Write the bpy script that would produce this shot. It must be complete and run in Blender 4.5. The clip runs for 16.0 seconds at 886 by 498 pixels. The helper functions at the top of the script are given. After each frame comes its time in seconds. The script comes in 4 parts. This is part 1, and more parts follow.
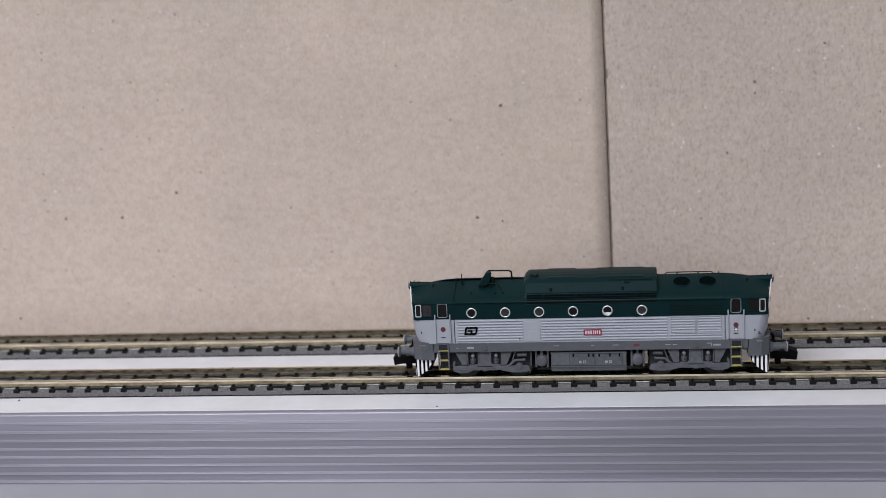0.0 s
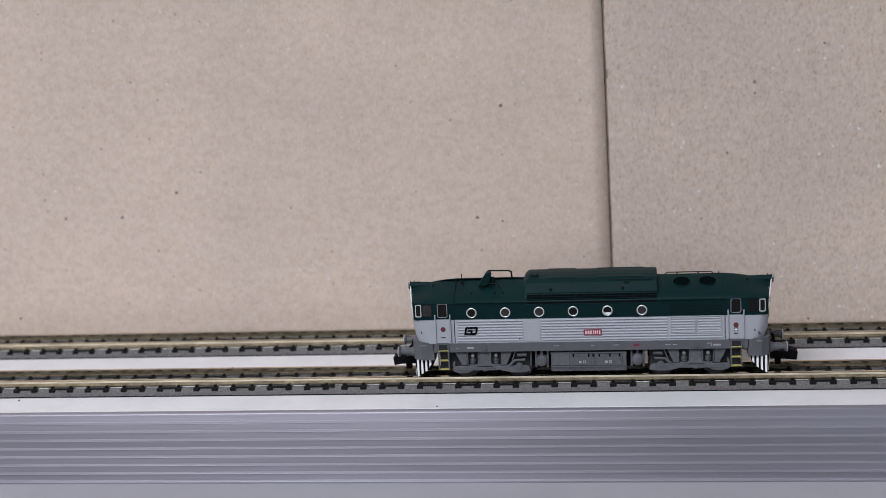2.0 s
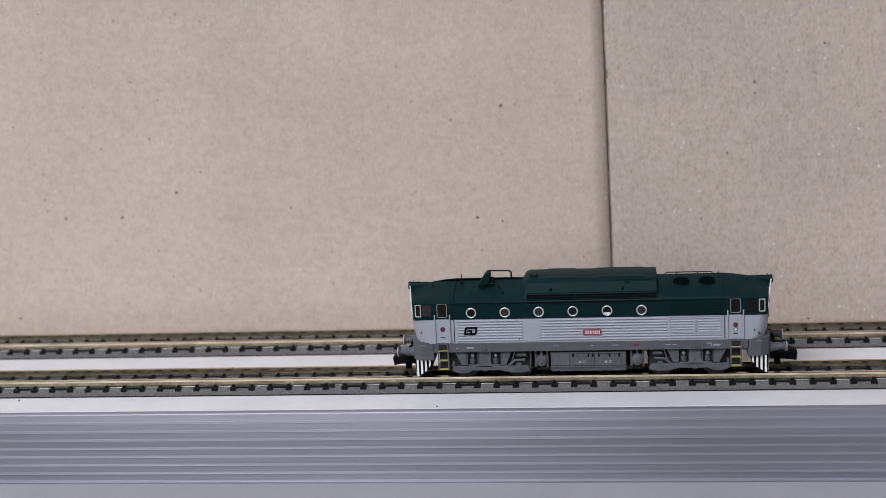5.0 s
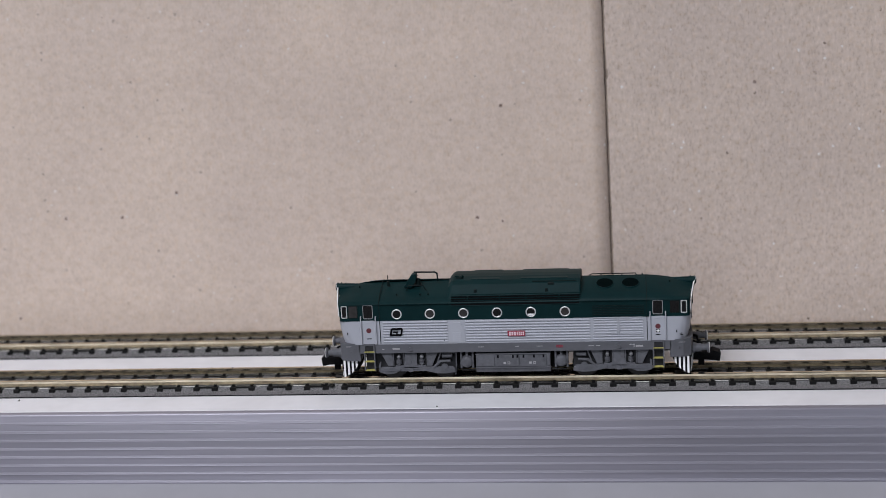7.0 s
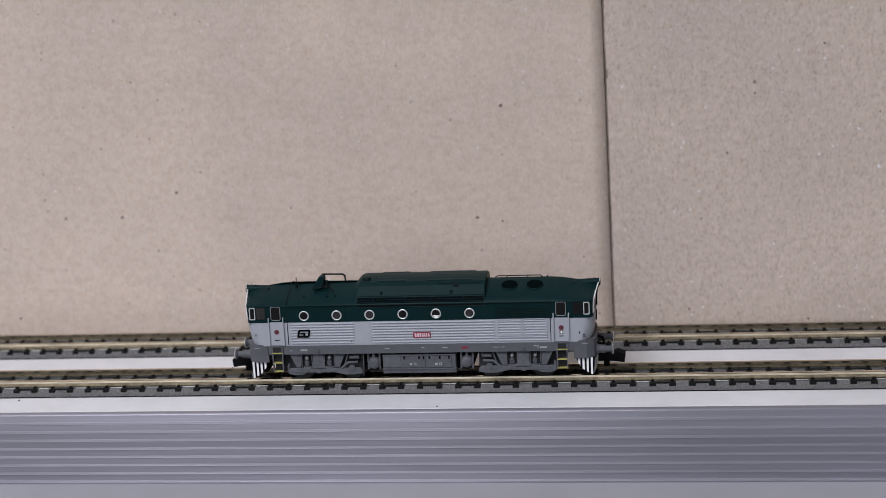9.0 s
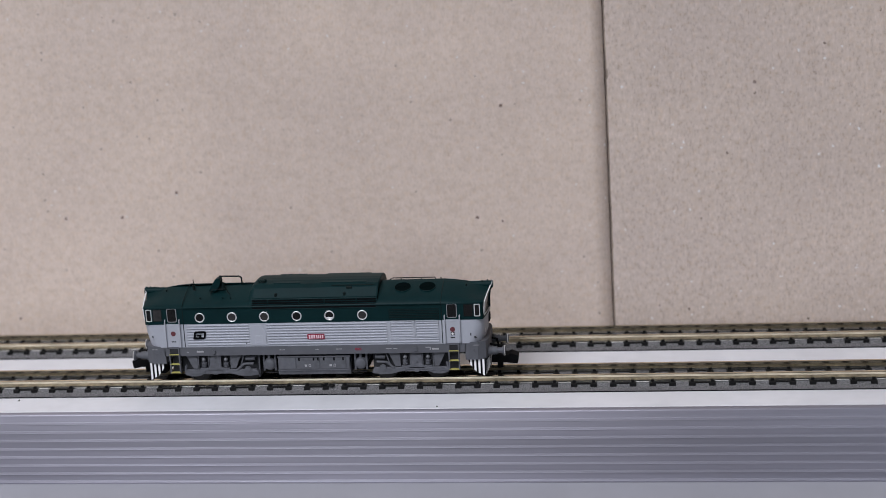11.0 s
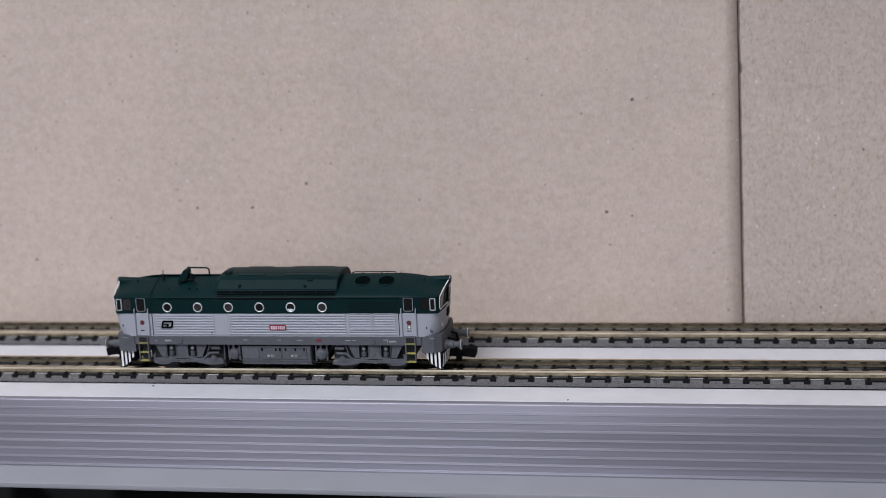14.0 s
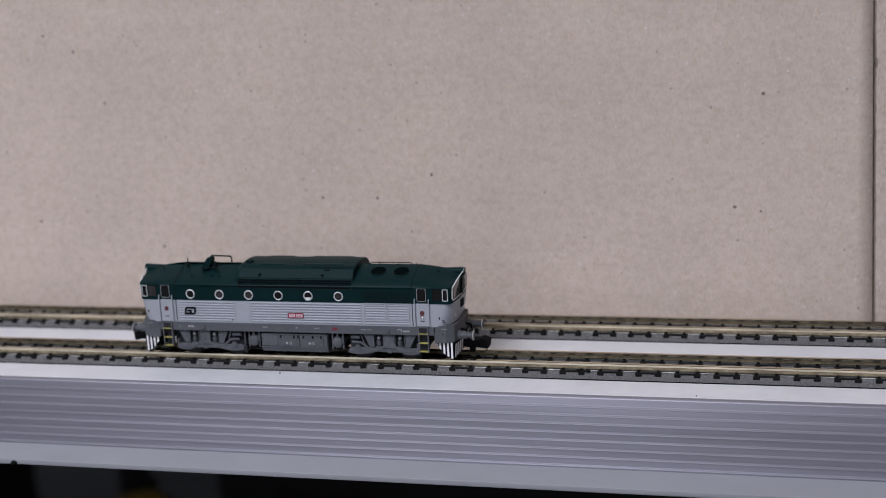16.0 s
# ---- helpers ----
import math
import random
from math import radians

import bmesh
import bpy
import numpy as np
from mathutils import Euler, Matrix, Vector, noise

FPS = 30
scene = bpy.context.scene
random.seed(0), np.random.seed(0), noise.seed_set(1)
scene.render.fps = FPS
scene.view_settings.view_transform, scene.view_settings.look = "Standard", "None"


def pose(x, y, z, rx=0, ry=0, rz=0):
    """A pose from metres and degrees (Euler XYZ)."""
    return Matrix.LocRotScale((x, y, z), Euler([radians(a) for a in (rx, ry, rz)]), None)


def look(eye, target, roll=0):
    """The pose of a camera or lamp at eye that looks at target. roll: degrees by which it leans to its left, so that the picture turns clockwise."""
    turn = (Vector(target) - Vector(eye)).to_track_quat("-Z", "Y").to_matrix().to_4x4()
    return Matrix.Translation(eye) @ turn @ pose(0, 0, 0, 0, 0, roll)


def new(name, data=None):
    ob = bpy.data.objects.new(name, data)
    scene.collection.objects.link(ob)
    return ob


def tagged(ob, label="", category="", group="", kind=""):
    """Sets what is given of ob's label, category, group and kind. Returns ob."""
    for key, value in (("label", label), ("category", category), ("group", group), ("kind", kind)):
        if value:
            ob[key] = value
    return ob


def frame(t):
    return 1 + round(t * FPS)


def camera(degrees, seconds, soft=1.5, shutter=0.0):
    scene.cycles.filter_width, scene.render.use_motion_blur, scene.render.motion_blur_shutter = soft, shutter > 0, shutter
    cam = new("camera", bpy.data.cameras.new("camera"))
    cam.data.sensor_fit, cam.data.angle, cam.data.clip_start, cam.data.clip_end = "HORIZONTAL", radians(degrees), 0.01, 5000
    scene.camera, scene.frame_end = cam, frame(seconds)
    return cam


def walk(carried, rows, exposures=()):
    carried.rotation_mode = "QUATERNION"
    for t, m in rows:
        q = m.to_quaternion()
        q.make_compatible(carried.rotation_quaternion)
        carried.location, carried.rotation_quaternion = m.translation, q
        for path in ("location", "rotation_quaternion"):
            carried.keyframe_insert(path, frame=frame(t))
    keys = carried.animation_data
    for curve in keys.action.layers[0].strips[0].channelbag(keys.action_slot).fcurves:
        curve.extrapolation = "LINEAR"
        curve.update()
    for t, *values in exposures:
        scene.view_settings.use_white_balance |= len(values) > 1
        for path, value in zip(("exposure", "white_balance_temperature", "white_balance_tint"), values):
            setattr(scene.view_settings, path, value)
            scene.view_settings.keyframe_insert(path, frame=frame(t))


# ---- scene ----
# A model locomotive on N-gauge track before two cardboard sheets. Lengths are written in millimetres and scaled by MM.
MM = 0.001
cam = camera(33.34, 16.0, soft=0.9)
cam.data.dof.use_dof, cam.data.dof.focus_distance, cam.data.dof.aperture_fstop = True, 0.394, 13.0


def eye(x, y, z, rx, ry, rz):
    return pose(x * MM, y * MM, z * MM, rx, ry, rz)


PATH = [
    (0, eye(172.27, -384.44, 128.11, 76.906, 2.941, 6.779)),
    (11.6, eye(172.27, -384.44, 128.11, 76.906, 2.941, 6.779)),
    (12, eye(171.96, -385.37, 125.33, 77.291, 3.024, 6.922)),
    (12.5, eye(171.28, -384.98, 125.94, 77.190, 3.013, 8.069)),
    (13, eye(166.44, -385.77, 125.51, 77.235, 2.962, 9.057)),
    (13.5, eye(163.65, -386.13, 126.62, 77.091, 2.910, 10.225)),
    (14, eye(161.75, -386.53, 127.52, 76.982, 2.939, 10.460)),
    (14.5, eye(162.69, -386.22, 126.84, 77.053, 2.964, 10.700)),
    (15, eye(164.78, -385.25, 126.81, 77.039, 3.008, 11.353)),
    (15.5, eye(156.99, -387.89, 128.73, 76.781, 2.998, 12.269)),
    (16, eye(153.39, -388.20, 127.69, 76.901, 2.936, 14.297)),
]
walk(cam, PATH, exposures=[(0, -0.07, 6560, 11), (4.2, -0.07, 6580, 11.5), (8, -0.14, 6560, 12), (9.2, -0.16, 6580, 12), (11.5, -0.1, 6450, 12), (14.5, -0.23, 6420, 13), (15, -0.28, 6400, 13.5), (16, -0.33, 6380, 13.5)])

# ---- light: two unseen windows behind the camera, and an added fill lamp overhead ----
world = bpy.data.worlds.new("sky")
scene.world = world
world.use_nodes = True
sky = world.node_tree.nodes.new("ShaderNodeTexSky")
sky.sky_type, sky.sun_disc = "NISHITA", False
sky.sun_elevation, sky.sun_rotation = radians(40), radians(200)
background = world.node_tree.nodes["Background"]
world.node_tree.links.new(sky.outputs["Color"], background.inputs["Color"])
background.inputs["Strength"].default_value = 0.1


def area_lamp(name, x, y, z, tx, ty, tz, w, h, power, colour):
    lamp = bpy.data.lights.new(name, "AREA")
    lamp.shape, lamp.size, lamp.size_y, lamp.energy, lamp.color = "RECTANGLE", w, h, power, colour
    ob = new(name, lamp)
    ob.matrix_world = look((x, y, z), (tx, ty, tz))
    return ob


# two unseen windows, their gap set to darken the profile's reflection: from, to in x, sill and head in z
WINDOWS = ((-0.95, -0.12, 0.1, 0.86), (0.46, 0.98, 0.1, 0.86))
for wx0, wx1, wz0, wz1 in WINDOWS:
    mx, mz = (wx0 + wx1) / 2, (wz0 + wz1) / 2
    area_lamp("unseen_window_light", mx, -2.47, mz, mx, 0, mz, wx1 - wx0, wz1 - wz0, 6.5 * (wx1 - wx0) * (wz1 - wz0), (0.90, 0.97, 1.12))
# added fill from above; no lamp or roof opening is known there
area_lamp("overhead_fill", -0.3, -0.9, 1.03, -0.3, -0.9, 0, 0.9, 0.6, 24.3, (0.955, 0.985, 1.07))


# ---- materials ----
def material(name, colour, rough=0.6, metal=0.0, spots=0.0, scale=400.0, bump=0.0, bump_scale=2000.0, coarse=0.5, spec=0.5):
    """Painted or plain surface: two scales of noise on the colour, fine noise on the relief."""
    m = bpy.data.materials.new(name)
    m.use_nodes = True
    n, l = m.node_tree.nodes, m.node_tree.links
    b = n["Principled BSDF"]
    b.inputs["Roughness"].default_value, b.inputs["Metallic"].default_value = rough, metal
    b.inputs["Specular IOR Level"].default_value = spec
    b.inputs["Base Color"].default_value = (*colour, 1)
    if spots or bump:
        tc = n.new("ShaderNodeTexCoord")
    if spots:
        a = n.new("ShaderNodeTexNoise")
        a.inputs["Scale"].default_value, a.inputs["Detail"].default_value = scale, 5
        c = n.new("ShaderNodeTexNoise")
        c.inputs["Scale"].default_value, c.inputs["Detail"].default_value = scale * 0.2, 3
        both = n.new("ShaderNodeMix")
        both.inputs["Factor"].default_value = coarse
        r = n.new("ShaderNodeValToRGB")
        r.color_ramp.elements[0].position, r.color_ramp.elements[1].position = 0.32, 0.68
        r.color_ramp.elements[0].color = (*[q * (1 - spots) for q in colour], 1)
        r.color_ramp.elements[1].color = (*[min(1, q * (1 + spots)) for q in colour], 1)
        l.new(tc.outputs["Object"], a.inputs["Vector"])
        l.new(tc.outputs["Object"], c.inputs["Vector"])
        l.new(a.outputs["Fac"], both.inputs["A"])
        l.new(c.outputs["Fac"], both.inputs["B"])
        l.new(both.outputs["Result"], r.inputs["Fac"])
        l.new(r.outputs["Color"], b.inputs["Base Color"])
    if bump:
        d = n.new("ShaderNodeTexNoise")
        d.inputs["Scale"].default_value, d.inputs["Detail"].default_value = bump_scale, 4
        u = n.new("ShaderNodeBump")
        u.inputs["Strength"].default_value, u.inputs["Distance"].default_value = bump, 0.0002
        l.new(tc.outputs["Object"], d.inputs["Vector"])
        l.new(d.outputs["Fac"], u.inputs["Height"])
        l.new(u.outputs["Normal"], b.inputs["Normal"])
    return m


def cardboard_material(name, tint, grain):
    """Recycled grey-brown board: cloudy pulp, fibres, dark and white flecks."""
    m = bpy.data.materials.new(name)
    m.use_nodes = True
    n, l = m.node_tree.nodes, m.node_tree.links
    b = n["Principled BSDF"]
    b.inputs["Roughness"].default_value, b.inputs["Specular IOR Level"].default_value = 0.9, 0.2
    tc = n.new("ShaderNodeTexCoord")

    def noise_at(scale, detail, stretch=(1, 1, 1)):
        mp = n.new("ShaderNodeMapping")
        mp.inputs["Scale"].default_value = stretch
        t = n.new("ShaderNodeTexNoise")
        t.inputs["Scale"].default_value, t.inputs["Detail"].default_value = scale, detail
        l.new(tc.outputs["Object"], mp.inputs["Vector"])
        l.new(mp.outputs["Vector"], t.inputs["Vector"])
        return t.outputs["Fac"]

    def ramp(fac, stops):
        r = n.new("ShaderNodeValToRGB")
        e = r.color_ramp.elements
        while len(e) < len(stops):
            e.new(0.5)
        for q, (pos, col) in zip(e, stops):
            q.position, q.color = pos, (*col, 1)
        l.new(fac, r.inputs["Fac"])
        return r.outputs["Color"]

    def mix(kind, fac, a, c):
        x = n.new("ShaderNodeMix")
        x.data_type, x.blend_type = "RGBA", kind
        if isinstance(fac, float):
            x.inputs["Factor"].default_value = fac
        else:
            l.new(fac, x.inputs["Factor"])
        l.new(a, x.inputs["A"])
        l.new(c, x.inputs["B"])
        return x.outputs["Result"]

    t = tint
    cloud = ramp(noise_at(26, 4), [(0.3, (0.95 * t[0], 0.95 * t[1], 0.955 * t[2])), (0.7, (1.04 * t[0], 1.035 * t[1], 1.02 * t[2]))])
    pulp = ramp(noise_at(420, 5, (1, 1, 1.2)), [(0.3, (0.93, 0.92, 0.905)), (0.5, (1, 1, 1)), (0.7, (1.05, 1.055, 1.07))])
    base = mix("MULTIPLY", 1.0, cloud, pulp)
    fibre = ramp(noise_at(1500, 4, (1, 1, 0.55)), [(0.28, (1 - 0.2 * grain, 1 - 0.22 * grain, 1 - 0.243 * grain)), (0.47, (1, 1, 1)), (0.55, (1, 1, 1)), (0.74, (1 + 0.13 * grain, 1 + 0.14 * grain, 1 + 0.155 * grain))])
    base = mix("MULTIPLY", 1.0, base, fibre)
    ochre = ramp(noise_at(620, 5), [(0.48, (1, 1, 1)), (0.57, (1.0, 0.988, 0.966)), (0.7, (0.985, 0.945, 0.885))])
    base = mix("MULTIPLY", 1.0, base, ochre)
    rib = ramp(noise_at(55, 2, (0.05, 1, 1.9)), [(0.35, (0.985, 0.985, 0.985)), (0.65, (1.015, 1.015, 1.015))])
    base = mix("MULTIPLY", 1.0, base, rib)
    # flecks: scattered, uneven in outline
    wob = n.new("ShaderNodeTexNoise")
    wob.inputs["Scale"].default_value, wob.inputs["Detail"].default_value = 1600, 2
    l.new(tc.outputs["Object"], wob.inputs["Vector"])
    shift = n.new("ShaderNodeVectorMath")
    shift.operation = "MULTIPLY_ADD"
    shift.inputs[1].default_value = (0.0011, 0.0011, 0.0011)
    l.new(wob.outputs["Color"], shift.inputs[0])
    l.new(tc.outputs["Object"], shift.inputs[2])
    for cell, reach, share, col in ((110, 0.07, 0.3, (0.14, 0.09, 0.08)), (260, 0.14, 0.18, (0.19, 0.15, 0.12)), (95, 0.05, 0.12, (0.84, 0.83, 0.83)), (180, 0.11, 0.15, (0.80, 0.79, 0.78)), (420, 0.2, 0.12, (0.72, 0.70, 0.69))):
        v = n.new("ShaderNodeTexVoronoi")
        v.inputs["Scale"].default_value = cell
        mp = n.new("ShaderNodeMapping")
        mp.inputs["Location"].default_value = (cell * 0.013, cell * 0.007, cell * 0.021)
        l.new(shift.outputs[0], mp.inputs["Vector"])
        l.new(mp.outputs["Vector"], v.inputs["Vector"])
        near = n.new("ShaderNodeMapRange")
        near.inputs["From Min"].default_value, near.inputs["From Max"].default_value = reach, reach * 0.5
        l.new(v.outputs["Distance"], near.inputs["Value"])
        some = n.new("ShaderNodeSeparateColor")
        l.new(v.outputs["Color"], some.inputs["Color"])
        pick = n.new("ShaderNodeMath")
        pick.operation = "LESS_THAN"
        pick.inputs[1].default_value = share
        l.new(some.outputs["Red"], pick.inputs[0])
        both = n.new("ShaderNodeMath")
        both.operation = "MULTIPLY"
        l.new(near.outputs["Result"], both.inputs[0])
        l.new(pick.outputs[0], both.inputs[1])
        soft = n.new("ShaderNodeMath")
        soft.operation = "MULTIPLY"
        l.new(both.outputs[0], soft.inputs[0])
        l.new(some.outputs["Green"], soft.inputs[1])
        fleck = n.new("ShaderNodeRGB")
        fleck.outputs[0].default_value = (*col, 1)
        base = mix("MIX", soft.outputs[0], base, fleck.outputs[0])
    l.new(base, b.inputs["Base Color"])
    u = n.new("ShaderNodeBump")
    u.inputs["Strength"].default_value, u.inputs["Distance"].default_value = 0.35, 0.0002
    l.new(noise_at(900, 4), u.inputs["Height"])
    l.new(u.outputs["Normal"], b.inputs["Normal"])
    return m


def metal_material(name, colour, rough, grain, brushed=0.0, low=0.86, draw=0.02):
    """Drawn metal: fine streaks along x in colour and roughness; a share of the gloss brushed along x where asked."""
    m = bpy.data.materials.new(name)
    m.use_nodes = True
    n, l = m.node_tree.nodes, m.node_tree.links
    b = n["Principled BSDF"]
    b.inputs["Metallic"].default_value = 1.0
    tc, mp, t = n.new("ShaderNodeTexCoord"), n.new("ShaderNodeMapping"), n.new("ShaderNodeTexNoise")
    mp.inputs["Scale"].default_value = (draw, 1, 1)
    t.inputs["Scale"].default_value, t.inputs["Detail"].default_value = grain, 5
    l.new(tc.outputs["Object"], mp.inputs["Vector"])
    l.new(mp.outputs["Vector"], t.inputs["Vector"])
    r, q = n.new("ShaderNodeValToRGB"), n.new("ShaderNodeMapRange")
    r.color_ramp.elements[0].position, r.color_ramp.elements[1].position = 0.3, 0.7
    r.color_ramp.elements[0].color = (*[c * low for c in colour], 1)
    r.color_ramp.elements[1].color = (*[min(1, c * 1.1) for c in colour], 1)
    q.inputs["To Min"].default_value, q.inputs["To Max"].default_value = rough * 0.85, rough * 1.2
    l.new(t.outputs["Fac"], r.inputs["Fac"])
    l.new(t.outputs["Fac"], q.inputs["Value"])
    l.new(r.outputs["Color"], b.inputs["Base Color"])
    l.new(q.outputs["Result"], b.inputs["Roughness"])
    if brushed:
        across, gloss, both = n.new("ShaderNodeCombineXYZ"), n.new("ShaderNodeBsdfAnisotropic"), n.new("ShaderNodeMixShader")
        across.inputs[1].default_value, across.inputs[2].default_value = -0.3, 1.0
        gloss.inputs["Roughness"].default_value, gloss.inputs["Anisotropy"].default_value = 0.36, -0.6
        both.inputs[0].default_value = brushed
        l.new(across.outputs[0], gloss.inputs["Tangent"])
        l.new(r.outputs["Color"], gloss.inputs["Color"])
        l.new(b.outputs[0], both.inputs[1])
        l.new(gloss.outputs[0], both.inputs[2])
        l.new(both.outputs[0], n["Material Output"].inputs["Surface"])
    return m


CARD = cardboard_material("grey_brown_board", (0.64, 0.535, 0.463), 0.6)
CARD_B = cardboard_material("grey_brown_board_rough", (0.588, 0.495, 0.434), 1.0)
CARD_EDGE = material("board_edge_seam_shade", (0.27, 0.22, 0.18), 0.95, 0, 0.35, 900, 0.6)
WHITE = material("white_melamine", (0.77, 0.775, 0.80), 0.45, 0, 0.07, 260, 0.1, 700, coarse=0.7)
ALU = metal_material("anodised_aluminium", (0.385, 0.375, 0.425), 0.72, 500, 0.3)
# lighter copy of the aluminium: the ribs' highlight is put into its colour
ALU_RIB = metal_material("rib_highlight_alu", (0.41, 0.40, 0.45), 0.72, 500, 0.3)
RAIL = metal_material("nickel_silver_rail", (0.86, 0.77, 0.58), 0.15, 300, 0, 0.62, 0.35)
# the tarnished web also carries a darker reflection, the whiter foot a glint
RAIL_WEB = material("reflection_tarnish_rail_web", (0.36, 0.30, 0.20), 0.3, 0.85, 0.5, 700, 0.2)
RAIL_SIDE = metal_material("bright_glint_rail_foot", (0.92, 0.90, 0.84), 0.18, 400, 0, 0.6, 0.3)
FOOT = material("pale_grey_lacquer", (0.36, 0.36, 0.385), 0.6, 0, 0.06, 60, 0.05, 600, spec=0.2)
BALLAST = material("grey_roadbed", (0.155, 0.152, 0.153), 0.95, 0, 0.7, 4600, 1.0, 4000, coarse=0.12, spec=0.15)
SLEEPER = material("black_sleeper", (0.007, 0.007, 0.007), 0.7, 0, 0.2, 900, 0.3, spec=0.15)
GREEN = material("dark_green_paint", (0.0030, 0.0192, 0.0208), 0.5, 0, 0.14, 500, 0.06, 3000, spec=0.1)
GREEN_DK = material("louvre_green", (0.0018, 0.008, 0.008), 0.6, 0, 0.1, 500, spec=0.2)
HOLE = material("fan_hole_shade", (0.0012, 0.0042, 0.0044), 0.8, spec=0.02)
GREY = material("light_grey_paint", (0.40, 0.415, 0.46), 0.5, 0, 0.03, 500, 0.08, 3000)
GREY_LT = material("rib_grey_paint", (0.425, 0.44, 0.485), 0.45, 0, 0.03, 500)
FRAME = material("frame_grey", (0.108, 0.111, 0.124), 0.6, 0, 0.1, 600, 0.15, 3000, spec=0.25)
BOGIE = material("bogie_grey", (0.10, 0.103, 0.115), 0.6, 0, 0.25, 900, 0.3, 2500, spec=0.3)
BLACK = material("black_plastic", (0.004, 0.004, 0.005), 0.75, 0, 0.15, 700, spec=0.08)
PALE_GREY = material("pale_grey_plastic", (0.17, 0.175, 0.185), 0.5, 0, 0.1, 700)
# dark colour that carries the shade of underframe gaps and recesses
CORE = material("shaded_dark_grey_plastic", (0.03, 0.031, 0.034), 0.7, 0, 0.2, 700, spec=0.2)
GLASS = material("dark_glazing", (0.010, 0.010, 0.0105), 0.07, 0, 0, spec=0.5)
# opaque panes: reflections and the dim inside are put into their grey
SHEEN_PANE = material("reflection_toned_glazing", (0.040, 0.038, 0.038), 0.12, 0, 0.3, 700, spec=0.5)
# bright grey reflections in the glass, put into its base colour
PALE_GLASS = material("reflection_grey_glass", (0.22, 0.22, 0.22), 0.1, 0, 0.5, 500, spec=0.5)
SILVER = material("silver_trim", (0.72, 0.72, 0.72), 0.35, 0.3)
TRIM = material("dull_grey_trim", (0.30, 0.31, 0.32), 0.45, 0.2)
PRINT = material("faded_print", (0.36, 0.36, 0.37), 0.6)
PLATE_PRINT = material("pale_pink_print", (0.72, 0.52, 0.57), 0.6)
WHITE_P = material("white_print", (0.85, 0.85, 0.85), 0.5)
RED = material("red_plate", (0.26, 0.02, 0.045), 0.5)
RED_DOT = material("red_emblem", (0.12, 0.025, 0.033), 0.5)
YELLOW = material("yellow_step", (0.42, 0.38, 0.11), 0.5, 0, 0.15, 900)
STEEL = material("wheel_steel", (0.016, 0.015, 0.015), 0.6, 0.4)
PLASTER = material("room_plaster", (0.42, 0.41, 0.40), 0.9, 0, 0.03, 3)
CARPET = material("dark_carpet", (0.006, 0.006, 0.007), 1.0, 0, 0.4, 30, 0.5, 200)


# ---- mesh helpers (millimetres in, metres out) ----
def part(name, bm, mat, parent=None, label="", m=None, smooth=False):
    me = bpy.data.meshes.new(name)
    bmesh.ops.recalc_face_normals(bm, faces=bm.faces)
    bm.to_mesh(me)
    bm.free()
    me.transform(Matrix.Diagonal((MM, MM, MM, 1)))
    me.materials.append(mat)
    if smooth:
        me.shade_smooth()
        me.set_sharp_from_angle(angle=radians(32))
    ob = new(name, me)
    if m is not None:
        ob.matrix_basis = m
    if parent is not None:
        ob.parent = parent
    return tagged(ob, label)


def again(ob, parent, m):
    """Another object on the same mesh."""
    o = new(ob.name.split(".")[0], ob.data)
    o.parent, o.matrix_basis = parent, m
    return o


def at(x, y, z, rx=0, ry=0, rz=0):
    return pose(x * MM, y * MM, z * MM, rx, ry, rz)


def box(x0, x1, y0, y1, z0, z1, bevel=0.0, bm=None):
    bm = bm or bmesh.new()
    g = bmesh.ops.create_cube(bm, size=1, matrix=Matrix.Translation(((x0 + x1) / 2, (y0 + y1) / 2, (z0 + z1) / 2)) @ Matrix.Diagonal((x1 - x0, y1 - y0, z1 - z0, 1)))
    if bevel:
        es = list({e for v in g["verts"] for e in v.link_edges})
        bmesh.ops.bevel(bm, geom=es, offset=bevel, segments=2, affect="EDGES", profile=0.6)
    return bm


def rod(a, b, r, seg=10, bm=None, r2=None):
    bm = bm or bmesh.new()
    a, b = Vector(a), Vector(b)
    q = (b - a).to_track_quat("Z", "Y").to_matrix().to_4x4()
    bmesh.ops.create_cone(bm, cap_ends=True, segments=seg, radius1=r, radius2=r if r2 is None else r2, depth=(b - a).length, matrix=Matrix.Translation((a + b) / 2) @ q)
    return bm


def pipe(points, r, seg=8):
    bm = bmesh.new()
    for a, b in zip(points, points[1:]):
        rod(a, b, r, seg, bm)
    for p in points[1:-1]:
        bmesh.ops.create_icosphere(bm, subdivisions=1, radius=r * 1.02, matrix=Matrix.Translation(p))
    return bm


def plate(outline, y0, y1, bevel=0.0):
    """A plate cut to an outline in x and z, from y0 to y1."""
    bm = bmesh.new()
    f = bm.faces.new([bm.verts.new((x, y0, z)) for x, z in outline])
    g = bmesh.ops.extrude_face_region(bm, geom=[f])
    bmesh.ops.translate(bm, verts=[v for v in g["geom"] if isinstance(v, bmesh.types.BMVert)], vec=(0, y1 - y0, 0))
    if bevel:
        bmesh.ops.bevel(bm, geom=[e for e in bm.edges], offset=bevel, segments=1, affect="EDGES")
    return bm


def loft(loops, bm=None):
    """Skin over closed loops of equal length, capped at both ends."""
    bm = bm or bmesh.new()
    rows = [[bm.verts.new(p) for p in q] for q in loops]
    k = len(rows[0])
    for a, b in zip(rows, rows[1:]):
        for i in range(k):
            bm.faces.new((a[i], a[(i + 1) % k], b[(i + 1) % k], b[i]))
    bm.faces.new(list(reversed(rows[0])))
    bm.faces.new(rows[-1])
    return bm


